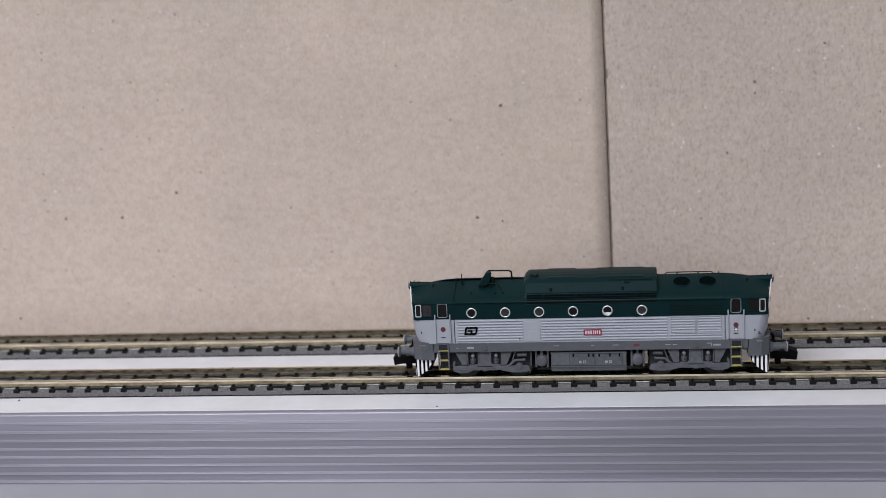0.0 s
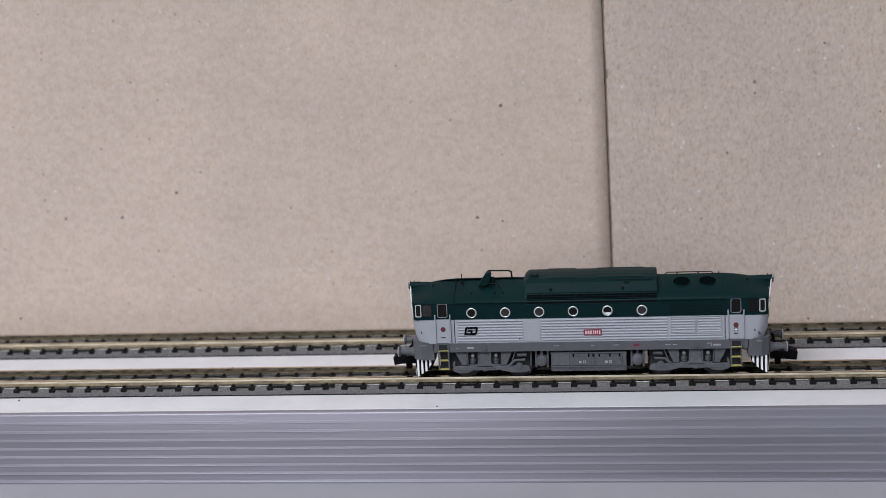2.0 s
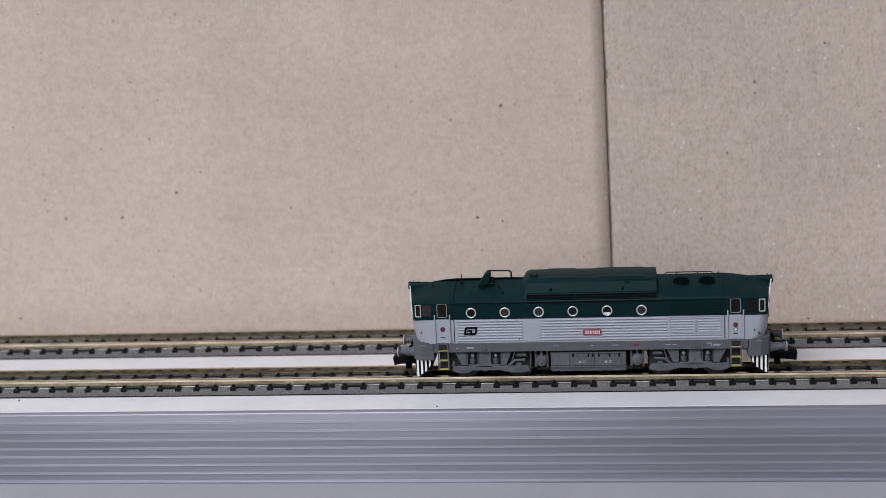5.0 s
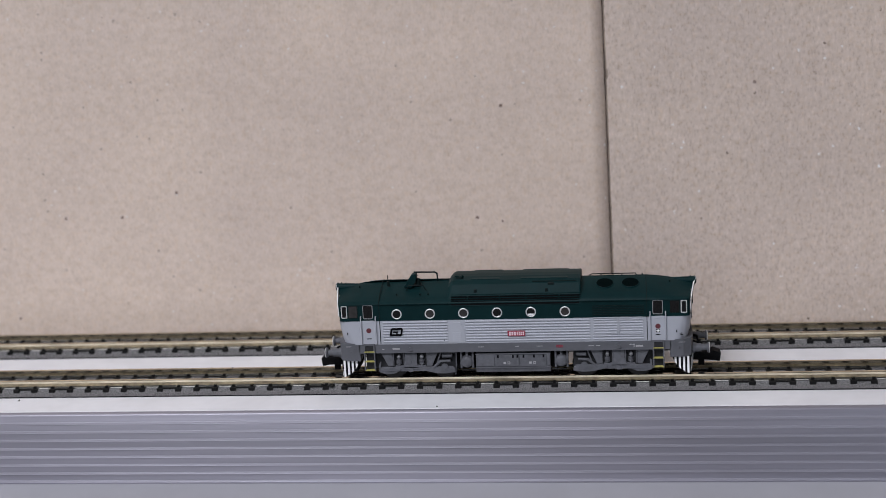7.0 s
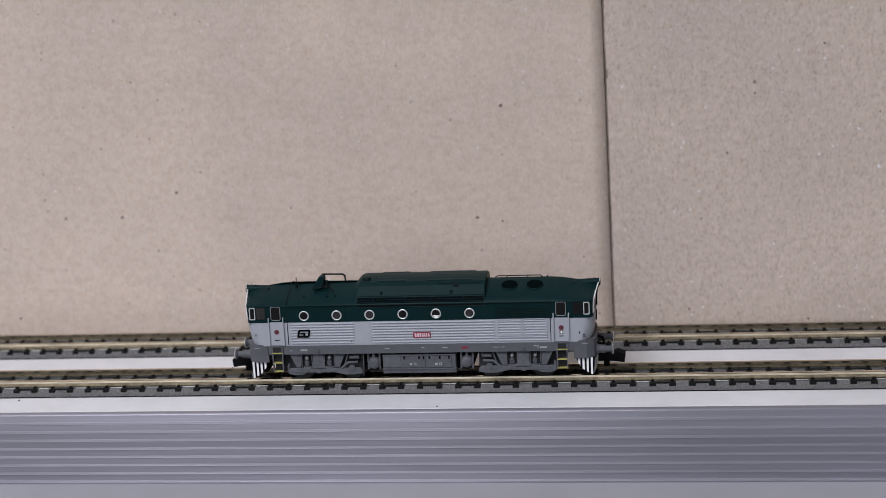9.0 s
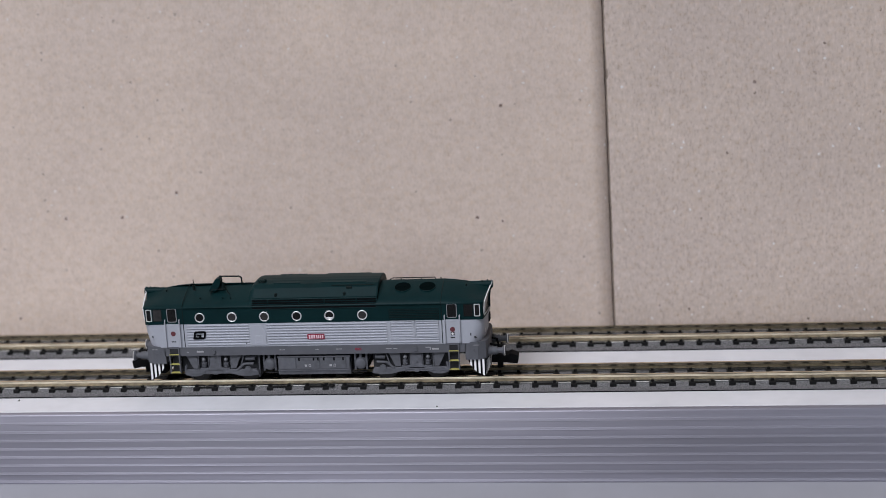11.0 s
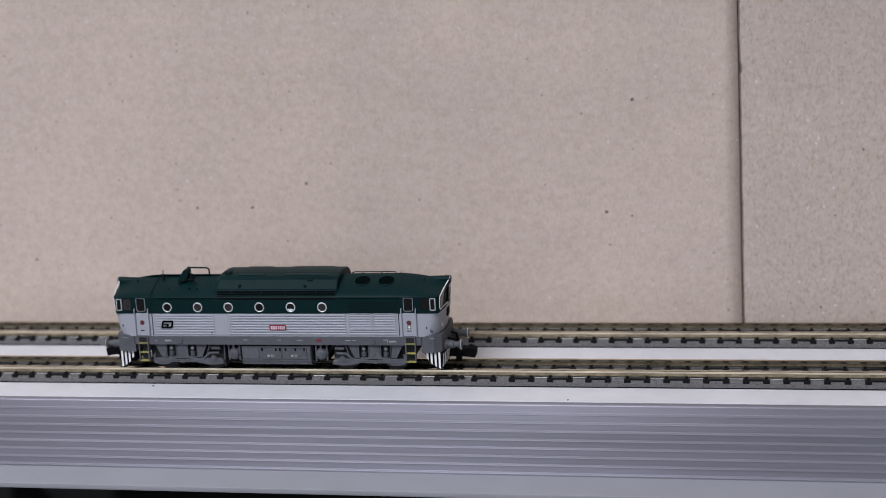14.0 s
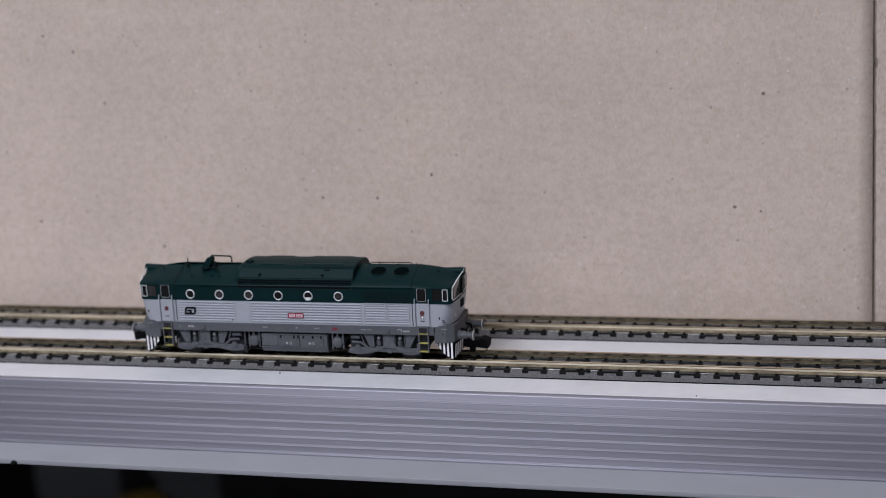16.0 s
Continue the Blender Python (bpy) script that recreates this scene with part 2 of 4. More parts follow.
def sweep_x(profile, x0, x1):
    """A profile in y and z drawn along x."""
    return loft([[(x0, y, z) for y, z in profile], [(x1, y, z) for y, z in profile]])


def ring(x, z, y, r_in, r_out, depth, seg=28):
    bm = bmesh.new()
    loops = []
    for rr, yy in ((r_in, y + depth), (r_in, y), ((r_in + r_out) / 2, y - depth * 0.4), (r_out, y), (r_out, y + depth)):
        loops.append([bm.verts.new((x + rr * math.cos(2 * math.pi * i / seg), yy, z + rr * math.sin(2 * math.pi * i / seg))) for i in range(seg)])
    for a, b in zip(loops, loops[1:]):
        for i in range(seg):
            bm.faces.new((a[i], a[(i + 1) % seg], b[(i + 1) % seg], b[i]))
    return bm


def disc_y(x, z, y0, y1, r, seg=28):
    return rod((x, y0, z), (x, y1, z), r, seg)


def rounded(x0, x1, z0, z1, r, n=4):
    out = []
    for cx, cz, a0 in ((x1 - r, z1 - r, 0), (x0 + r, z1 - r, 90), (x0 + r, z0 + r, 180), (x1 - r, z0 + r, 270)):
        for i in range(n + 1):
            a = radians(a0 + 90 * i / n)
            out.append((cx + r * math.cos(a), cz + r * math.sin(a)))
    return out


def frame_bm(x0, x1, z0, z1, r, w, y0, y1):
    """A rounded window frame with an opening."""
    bm = bmesh.new()
    o, i = rounded(x0, x1, z0, z1, r), rounded(x0 + w, x1 - w, z0 + w, z1 - w, max(r - w, 0.05))
    k = len(o)
    rows = [[bm.verts.new((x, y, z)) for x, z in q] for q, y in ((o, y1), (o, y0), (i, y0), (i, y1))]
    for a, b in zip(rows, rows[1:]):
        for j in range(k):
            bm.faces.new((a[j], a[(j + 1) % k], b[(j + 1) % k], b[j]))
    return bm


def structure(ob, label, category=""):
    return tagged(ob, label, category, kind="structure")


# ---- the room around the table ----
ROOM = (-2600, 2600, -2500, 2500, -740, 1000)
x0, x1, y0, y1, z0, z1 = ROOM
structure(part("floor", box(x0, x1, y0, y1, z0 - 60, z0), CARPET), "dark carpeted floor far below the table", "floor")
# the ceiling gap is made up, to seat the overhead fill
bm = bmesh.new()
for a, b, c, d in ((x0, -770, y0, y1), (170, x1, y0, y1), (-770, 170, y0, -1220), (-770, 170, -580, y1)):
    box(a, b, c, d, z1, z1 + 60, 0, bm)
structure(part("ceiling", bm, PLASTER), "plain pale plastered ceiling with an opening for the added overhead lamp", "ceiling")
structure(part("wall_north", box(x0, x1, y1, y1 + 80, z0, z1), PLASTER), "plain pale plastered wall", "wall")
structure(part("wall_east", box(x1, x1 + 80, y0, y1, z0, z1), PLASTER), "plain pale plastered wall", "wall")
structure(part("wall_west", box(x0 - 80, x0, y0, y1, z0, z1), PLASTER), "plain pale plastered wall", "wall")
bm = bmesh.new()
cuts = [x0] + [q * 1000 for w in WINDOWS for q in w[:2]] + [x1]
for a, b in zip(cuts[::2], cuts[1::2]):
    box(a, b, y0 - 80, y0, z0, z1, 0, bm)
for wx0, wx1, wz0, wz1 in WINDOWS:
    box(wx0 * 1000, wx1 * 1000, y0 - 80, y0, z0, wz0 * 1000, 0, bm)
    box(wx0 * 1000, wx1 * 1000, y0 - 80, y0, wz1 * 1000, z1, 0, bm)
structure(part("wall_south", bm, PLASTER), "unseen plain pale wall with two assumed tall window openings", "wall")


# ---- table board, nosing and cardboard ----
LX0, LX1 = -620, 780
board = structure(part("board", box(LX0, LX1, -20.1, 420, -18, 0, 0.15), WHITE), "smooth white board carrying both tracks", "board")

NOSE_X0, NOSE_X1 = LX0, LX1
nosing = tagged(new("edge_profile"), "ribbed silvery aluminium edge profile along the white board", "edge profile")
# rounded shoulder, sloping face, then a flat foot
FACE = ((-21.85, -0.7), (-22.25, -2.2), (-22.72, -5.0), (-23.0, -9.0), (-23.12, -14.0), (-23.2, -19.6))
section = [(-20.15, -0.12)] + [(-20.45 - 1.4 * math.sin(radians(a)), -0.7 + 0.58 * math.cos(radians(a))) for a in range(4, 90, 9)] + list(FACE) + [(-20.15, -19.6)]
part("foot", sweep_x([(-20.15, -19.65), (-24.0, -19.65), (-34.85, -19.95), (-34.97, -20.02), (-35.0, -20.2), (-35.0, -20.9), (-34.9, -21.4), (-20.15, -21.5)], NOSE_X0, NOSE_X1), FOOT, nosing, "smooth pale grey foot flange")
part("face", sweep_x(section, NOSE_X0, NOSE_X1), ALU, nosing, smooth=True)
for i in range(8):
    z = -3.0 - 2.32 * i
    y = float(np.interp(-z, [-q[1] for q in FACE], [q[0] for q in FACE]))
    part("rib", sweep_x([(y + 0.2, z + 0.75), (y - 0.04, z + 0.6), (y - 0.09, z + 0.25), (y - 0.14, z + 0.06), (y - 0.14, z - 0.06), (y + 0.2, z - 0.18)], NOSE_X0, NOSE_X1), ALU_RIB, nosing)


def torn_sheet(name, x_a, x_b, y_face, thick, z_top, ragged, mat, label):
    """A board sheet whose one cut edge is a little uneven, with a rounded lip."""
    bm = bmesh.new()
    zs = [z_top * i / 500 for i in range(501)]
    rows = []
    for z in zs:
        off = 0.0
        if ragged:
            off = -0.0105 * z + 0.14 * noise.noise((z * 0.12, 3.1, 0)) + 0.14 * noise.noise((z * 0.7, 8.2, 0)) + 0.1 * noise.noise((z * 2.0, 1.2, 0)) + (0.3 if abs(z - 78) < 1.4 else 0)
        a, b = (x_a + off, x_b) if ragged else (x_a, x_b)
        rows.append([bm.verts.new(p) for p in ((a + 0.45, y_face, z), (b, y_face, z), (b, y_face + thick, z), (a + 0.25, y_face + thick, z), (a, y_face + thick * 0.6, z), (a + 0.12, y_face + 0.25, z))])
    for p, q in zip(rows, rows[1:]):
        for i in range(6):
            bm.faces.new((p[i], p[(i + 1) % 6], q[(i + 1) % 6], q[i]))
    bm.faces.new(list(reversed(rows[0])))
    bm.faces.new(rows[-1])
    ob = part(name, bm, mat)
    ob.data.materials.append(CARD_EDGE)
    # edge faces turned left are coloured darker, for the shade in the seam
    for f in ob.data.polygons:
        if f.normal.x < -0.25:
            f.material_index = 1
    return tagged(ob, label, "cardboard sheet", "cardboard sheets behind the tracks")


def curled_sheet(x_a, x_b, y_face, thick, z_top, curl, reach):
    """A sheet whose far end bends gently back over its last stretch."""
    bm = bmesh.new()
    xs = [x_a] + [x_b - reach * (1 - i / 14) for i in range(15)]
    loops = []
    for x in xs:
        k = max(0.0, 1 - (x_b - x) / reach)
        y = y_face + curl * k * k
        lean = 0.0105 * z_top * k
        loops.append([(x, y, 0), (x - lean, y, z_top), (x - lean, y + thick, z_top), (x, y + thick, 0)])
    ob = part("cardboard_sheet", loft(loops, bm), CARD)
    return tagged(ob, "large upright sheet of greyish brown recycled cardboard", "cardboard sheet", "cardboard sheets behind the tracks")


curled_sheet(-420, 166.25, 46.8, 2.6, 330, 2.3, 5.0)
torn_sheet("cardboard_sheet", 166.6, 620, 45.0, 2.6, 330, True, CARD_B, "rough-edged cardboard sheet overlapping another sheet")
# loose support behind the sheets
bm = box(-300, 520, 52.2, 62, 0, 190, 1)
tagged(part("prop_board", bm, CARD_B), "thick cardboard block propping the sheets upright", "prop")


# ---- dim things in the room beyond the table ----
def bag():
    bm = bmesh.new()
    bmesh.ops.create_icosphere(bm, subdivisions=4, radius=1)
    for v in bm.verts:
        n = v.co.normalized()
        v.co = Vector((n.x * 170, n.y * 150, n.z * 250)) * (1 + 0.09 * noise.noise(n * 2.1) + 0.03 * noise.noise(n * 7))
        v.co.z = max(v.co.z, -235)
    return bm


ob = tagged(new("cloth_bag"), "slumped black cloth bag standing on the carpet", "bag")
ob.matrix_basis = at(-862, 1110, -505)
part("sack", bag(), BLACK, ob, smooth=True)
part("knot", pipe([(-20, 0, 235), (-10, 0, 275), (12, 0, 282), (22, 0, 240)], 14), BLACK, ob)
DARK_GREY = material("dark_grey_box", (0.05, 0.05, 0.052), 0.8, 0, 0.15, 8, 0.2, 100)
MUSTARD = material("mustard_tin", (0.20, 0.13, 0.015), 0.6, 0, 0.2, 20)


def storage_box(x, half, height, label):
    crate = tagged(new("storage_box"), label, "storage box", "boxes on the carpet")
    crate.matrix_basis = at(x, 1120, -740)
    part("body", box(-half, half, -90, 90, 0, height, 8), DARK_GREY, crate)
    part("lid", box(-half - 4, half + 4, -96, 96, height, height + 30, 6), DARK_GREY, crate)


storage_box(-672, 54, 275, "narrow dark grey lidded storage box on the carpet")
storage_box(-535, 38, 262, "small dark grey storage box beside a yellow canister")
tin = tagged(new("canister"), "slim mustard yellow canister between two storage boxes", "canister")
tin.matrix_basis = at(-578, 1000, -740)
part("drum", rod((0, 0, 0), (0, 0, 236), 26, 28), MUSTARD, tin)
part("lid", rod((0, 0, 236), (0, 0, 246), 27.5, 28), MUSTARD, tin)


# ---- tracks ----
SP = 5.205
RAIL_Z = 3.8


def rail_profile(y):
    h = [(0.95, 0), (0.95, 0.2), (0.52, 0.52), (0.4, 0.62), (0.38, 1.2), (0.58, 1.34), (0.6, 1.88), (0.48, 1.99)]
    return [(y + a, RAIL_Z - 2.0 + b) for a, b in h] + [(y - a, RAIL_Z - 2.0 + b) for a, b in reversed(h)]


def sleeper_mesh():
    bm = box(-0.88, 0.88, -6.75, 6.75, 0.4, 1.8, 0)
    bmesh.ops.bevel(bm, geom=list(bm.edges), offset=0.1, segments=1, affect="EDGES")
    for y in (-4.8, 4.8):
        for s in (-1, 1):
            box(-0.42, 0.42, y + s * 0.85 - 0.36, y + s * 0.85 + 0.36, 1.75, 2.35, 0, bm)
    return bm


def track(name, y, x_zero, i0, i1, pair_from, label):
    tr = tagged(new(name), label, "model track", "parallel model tracks")
    tr.matrix_basis = at(0, y, 0)
    a, b = x_zero + i0 * SP - 2.6, x_zero + i1 * SP + 2.6
    # roadbed, its long edges slightly irregular
    bm = bmesh.new()
    rows = []
    for i in range(0, 241):
        x = a + (b - a) * i / 240
        w = 8.5 + 0.12 * noise.noise((x * 0.05, y, 0)) + 0.05 * noise.noise((x * 0.4, y, 2))
        rows.append([bm.verts.new((x, s * q, z)) for s, q, z in ((-1, w - 4.1, 0), (-1, w - 4.0, 0.24), (-1, w, 0.3), (-1, 6.85, 0.75), (-1, 5.9, 1.64), (1, 5.9, 1.64), (1, 6.85, 0.75), (1, w, 0.3), (1, w - 4.0, 0.24), (1, w - 4.1, 0))])
    for p, q in zip(rows, rows[1:]):
        for k in range(10):
            bm.faces.new((p[k], p[(k + 1) % 10], q[(k + 1) % 10], q[k]))
    bm.faces.new(list(reversed(rows[0])))
    bm.faces.new(rows[-1])
    part("roadbed", bm, BALLAST, tr, "grey moulded ballast strip")
    # black bar stands in for the shadow line along the roadbed's foot
    part("shadow_line_strip", box(a, b, -8.62, -4.2, 0.0, 0.22), BLACK, tr, "thin black strip for the shadow line under the ballast")
    for s in (-4.8, 4.8):
        rail = part("rail", sweep_x(rail_profile(s), a, b), RAIL, tr, "nickel silver rail with tarnish and reflections put into its side colours")
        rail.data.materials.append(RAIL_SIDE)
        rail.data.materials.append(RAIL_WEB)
        # reflection tones by height: foot, then web
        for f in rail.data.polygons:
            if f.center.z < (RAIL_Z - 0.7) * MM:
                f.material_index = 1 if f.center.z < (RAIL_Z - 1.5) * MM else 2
    first = None
    for i in range(i0, i1 + 1):
        m = at(x_zero + i * SP, 0, 0)
        if first is None:
            first = part("sleeper", sleeper_mesh(), SLEEPER, tr, m=m)
        else:
            again(first, tr, m)
    web = None
    for i in range(i0, i1):
        for s in (-4.8, 4.8):
            if (i - pair_from) % 2 == 0:
                m = at(x_zero + (i + 0.5) * SP, s, 0)
                if web is None:
                    web = part("web", box(-1.85, 1.85, -1.55, 1.55, 1.5, 1.84), SLEEPER, tr, m=m)
                else:
                    again(web, tr, m)
    return tr


track("model_track", 0, 0, -60, 90, 18, "nickel silver model rails on grey roadbed with black sleepers")
track("model_track", 36.46, -17.2, -58, 92, 0, "nickel silver model rails beside the cardboard sheets")

# ---- grit and crumbs ----
def crumb(x, y, z, r, label):
    bm = bmesh.new()
    bmesh.ops.create_icosphere(bm, subdivisions=2, radius=r)
    for v in bm.verts:
        v.co *= 1 + 0.5 * noise.noise(v.co * (1.6 / r) + Vector((x, y, 0)))
        v.co.z *= 0.55
    ob = part("crumb", bm, SLEEPER)
    ob.matrix_basis = at(x, y, z + r * 0.42)
    return tagged(ob, label, "crumb", "crumbs on the track and board")


crumb(2.4, -10.8, 0, 0.3, "tiny dark crumb lying on the white board")
crumb(90.2, -6.3, 1.72, 0.75, "dark crumb of grit caught on a sleeper")
crumb(87.6, -6.1, 1.72, 0.6, "dark crumb of grit caught on a sleeper")
crumb(35.6, 3.0, 1.72, 0.5, "dark crumb of grit caught between the rails")
crumb(59.5, 4.9, 3.75, 0.25, "dark crumb of grit on a rail head")
crumb(-71.0, -35.2, -21.3, 1.0, "black lint caught on the edge of the foot flange")
crumb(120.6, -18.9, 0, 0.22, "tiny dark crumb lying on the white board")


# ---- the locomotive: origin on the rail heads under its middle ----
loco = tagged(new("model_locomotive"), "dark green and light grey model diesel locomotive on the front track", "model locomotive")


def plan_loop(w, l, z, cut, bow, n=5):
    """Outline in plan: half width w, half length l, corners eased over cut, ends bowed by bow."""
    pts = []
    for sx, sy in ((1, -1), (1, 1), (-1, 1), (-1, -1)):
        q = []
        for i in range(n + 1):
            a = radians(90 * i / n)
            q.append((sx * (l - bow - cut * (1 - math.sin(a))), sy * (w - min(cut * 0.9, w * 0.6) * (1 - math.cos(a)))))
        q = [(sx * x, sy * w) for x in ((0, 18, 35.3, 38, 41, 44) if z > 17.2 else (0, 18, 35.3, 38, 41))] + q
        q.append((sx * (l - bow * 0.35), sy * w * 0.28))
        pts += q if sx * sy < 0 else q[::-1]
    # the cab roofs fall away towards the noses
    out = []
    for x, y in pts:
        k = max(0, abs(x) - 35.3) / 13
        if z > 22:
            u = min(1, (z - 22) / 3.55)
            y *= 1 - k * (0.16 * math.sin(math.pi * u) + 0.4 * u ** 2)
            z_out = 22 + (z - 22) * (1 - (0.6 + 0.18 * math.sin(math.pi * u)) * k ** 1.7)
        out.append((x, y, z if z < 22 else z_out))
    return out


NOSE = ((17.15, 47.35), (20.0, 47.4), (21.55, 47.45), (21.6, 47.55), (21.85, 47.55), (22.2, 47.5), (22.75, 47.62), (23.55, 47.78), (24.4, 48.0), (25.1, 48.15), (25.7, 48.2), (25.95, 48.2))


def nose_x(y, z):
    """How far the upper nose reaches at a height and half width."""
    return float(np.interp(z, [q[0] for q in NOSE], [q[1] for q in NOSE])) - 0.95 * (abs(y) / 9.6) ** 1.5


# lower body: light grey, tapering in at the foot of each nose
part("side_panel", loft([plan_loop(9.55, 46.4, 10.6, 4.0, 0.7, 10), plan_loop(9.6, 46.8, 12.0, 3.7, 0.7, 10), plan_loop(9.6, 47.2, 14.5, 3.2, 0.7, 10), plan_loop(9.6, 47.35, 17.15, 2.6, 0.7, 10)]), GREY, loco, "light grey lower body", smooth=True)
# upper body and roof: dark green
HALF_WIDTH = (9.65, 9.65, 9.65, 9.84, 9.78, 9.5, 8.9, 7.5, 5.5, 3.5, 1.5, 0.4)
part("upper_body", loft([plan_loop(w, l, z, 1.3, 0.9 * w / 9.6) for (z, l), w in zip(NOSE, HALF_WIDTH)]), GREEN, loco, "dark green upper body and roof", smooth=True)

for s in (-1, 1):
    # gutter strips, seams between cab and engine room
    for a, b in ((-35.2, -16.6), (18.4, 35.2)):
        part("gutter", box(a, b, s * 9.78 - 0.16, s * 9.78 + 0.16, 21.6, 21.82, 0.06), GREEN, loco)
    for x in (-35.4, 35.3):
        part("seam", box(x - 0.09, x + 0.09, s * 9.62 - 0.09, s * 9.62 + 0.09, 10.8, 21.9), GREEN_DK, loco)
# seams over the roof
for x in (-35.4, 35.3):
    arch = [(9.8, 21.75)] + [(w, q[0]) for q, w in zip(NOSE[5:], HALF_WIDTH[5:])]
    part("seam", pipe([(x, -w, z) for w, z in arch] + [(x, w, z) for w, z in reversed(arch)], 0.1, 6), GREEN_DK, loco)

# raised engine hood
HX0, HX1 = -16.3, 18.2
half = [(9.78, 20.95), (9.5, 21.9), (8.75, 23.5), (8.6, 23.75), (6.7, 26.0), (5.2, 26.75), (2.5, 27.15), (0.001, 27.25)]
full = [(-a, z) for a, z in half] + [(a, z) for a, z in reversed(half)]


def hood_row(x, k):
    return [(x, y * (1 - 0.02 * k), 21.85 + (z - 21.85) * (1 - 0.12 * k)) for y, z in full]


hood = part("hood", loft([hood_row(HX0 - 0.7, 1.6), hood_row(HX0, 0.4), hood_row(HX0 + 0.6, 0), hood_row(HX1 - 0.3, 0), hood_row(HX1, 0.3)]), GREEN, loco, "raised dark green engine hood")
for s in (-1, 1):
    for k, (y, z) in enumerate(((9.68, 21.45), (9.47, 22.05), (9.23, 22.65), (9.0, 23.22))):
        # solid black bars give the shade inside the slots
        part("louvre_slot_shade", box(HX0 + 0.4, HX1 - 0.4, s * y - 0.16, s * y + 0.16, z - 0.22, z + 0.2), BLACK, hood)
        part("slat", box(HX0 + 0.2, HX1 - 0.2, s * (y + 0.06) - 0.14, s * (y + 0.06) + 0.14, z + 0.18, z + 0.33, 0.04), GREEN, hood)
    for x in (-11.6, -3.0, 3.9, 12.6):
        part("post", box(x - 0.12, x + 0.12, s * 9.3 - 0.3, s * 9.3 + 0.3, 21.3, 23.5), GREEN, hood)
    for x in (-9.6, 9.2):
        part("latch", box(x - 0.35, x + 0.35, s * 8.1 - 0.25, s * 8.1 + 0.25, 23.8, 25.0, 0.12), GREEN_DK, hood)
    part("ledge", pipe([(HX0 + 0.2, s * 8.62, 23.75), (HX1 - 0.1, s * 8.62, 23.75)], 0.14, 6), GREEN, hood)
for a, b in ((-10.8, -3.2), (2.4, 14.8)):
    part("hatch", box(a, b, -5.0, 5.0, 26.4, 27.0, 0.12), GREEN, hood)
part("hatch_bar", rod((5.5, -6.1, 26.35), (17.0, -6.1, 26.35), 0.16, 6), GREEN_DK, hood)
part("knob", box(9.6, 11.2, -7.1, -6.2, 25.5, 26.2, 0.2), GREEN_DK, hood)
part("cap", rod((-14.1, -3.2, 26.4), (-14.1, -3.2, 27.35), 1.3, 16, r2=1.05), GREEN_DK, hood)
for i in range(4):
    a = radians(45 * i)
    part("cap_rib", box(-1.15, 1.15, -0.14, 0.14, 0, 0.25), GREEN, hood, m=at(-14.1, -3.2, 27.3, 0, 0, 45 * i))

# roof openings, rails and aerials
SL = 17.0
for x in (24.5, 31.2):
    # no hole is cut: its inner shade is the colour of a flat disc
    fan = part("fan_disc", rod((0, 0, -0.4), (0, 0, 0.1), 2.25, 28), HOLE, loco, "dark flat disc coloured as a shaded roof fan hole", m=at(x, -4.0, 24.96, SL))
    part("fan_hub", rod((0, 0, 0.1), (0, 0, 0.14), 0.4, 12), HOLE, fan)
    rim = bmesh.new()
    rows = [[rim.verts.new((r * math.cos(2 * math.pi * i / 28), r * math.sin(2 * math.pi * i / 28), z)) for i in range(28)] for r, z in ((2.2, 0.0), (2.2, 0.12), (2.28, 0.14), (2.36, 0.06), (2.4, -0.4))]
    for p, q in zip(rows, rows[1:]):
        for i in range(28):
            rim.faces.new((p[i], p[(i + 1) % 28], q[(i + 1) % 28], q[i]))
    part("fan_rim", rim, GREEN, fan, smooth=True)
    for i in range(3):
        part("fan_blade", box(-1.9, 1.9, -0.1, 0.1, 0.1, 0.15), HOLE, fan, m=at(0, 0, 0, 0, 0, 60 * i + 15))
part("roof_rail", pipe([(20.4, 1.2, 25.4), (20.4, 1.2, 25.9), (21.1, 1.2, 26.2), (32.6, 1.2, 26.2), (33.1, 1.2, 25.4)], 0.14), BLACK, loco, "thin black roof handrail")
for x in (23.5, 29.0, 34.4):
    part("stud", rod((x, 0.6, 25.4), (x, 0.6, 26.3), 0.18, 8), GREEN_DK, loco)
part("aerial", rod((-33.6, -3, 25.1), (-33.6, -3, 28.0), 0.16, 8, r2=0.12), BLACK, loco)
part("aerial_foot", rod((-33.6, -3, 25.1), (-33.6, -3, 26.3), 0.4, 10), GREEN_DK, loco)
part("exhaust", plate([(-29.2, 24.9), (-27.0, 28.3), (-25.9, 28.5), (-25.6, 27.6), (-25.9, 26.4), (-27.2, 24.7)], -4.4, -1.8, 0.1), GREEN, loco, "angled dark green exhaust duct")
part("exhaust_loop", pipe([(-26.6, -2, 28.5), (-20.9, -2, 28.4), (-20.3, -2, 28.0), (-20.2, -2, 25.9)], 0.22), GREEN_DK, loco)
part("roof_step", pipe([(-28.3, -5.4, 24.3), (-27.8, -5.2, 25.6), (-23.9, -5.2, 25.7), (-23.0, -5.4, 24.3)], 0.15), GREEN_DK, loco)
part("vent_cap", rod((-25.4, -3.0, 25.1), (-25.4, -3.0, 27.0), 0.75, 12, r2=0.5), GREEN_DK, loco)
for x in (-24.5, -22.3, -30.8):
    part("rivet", rod((x, -7.2, 23.6), (x, -7.35, 23.95), 0.18, 8), GREEN_DK, loco)
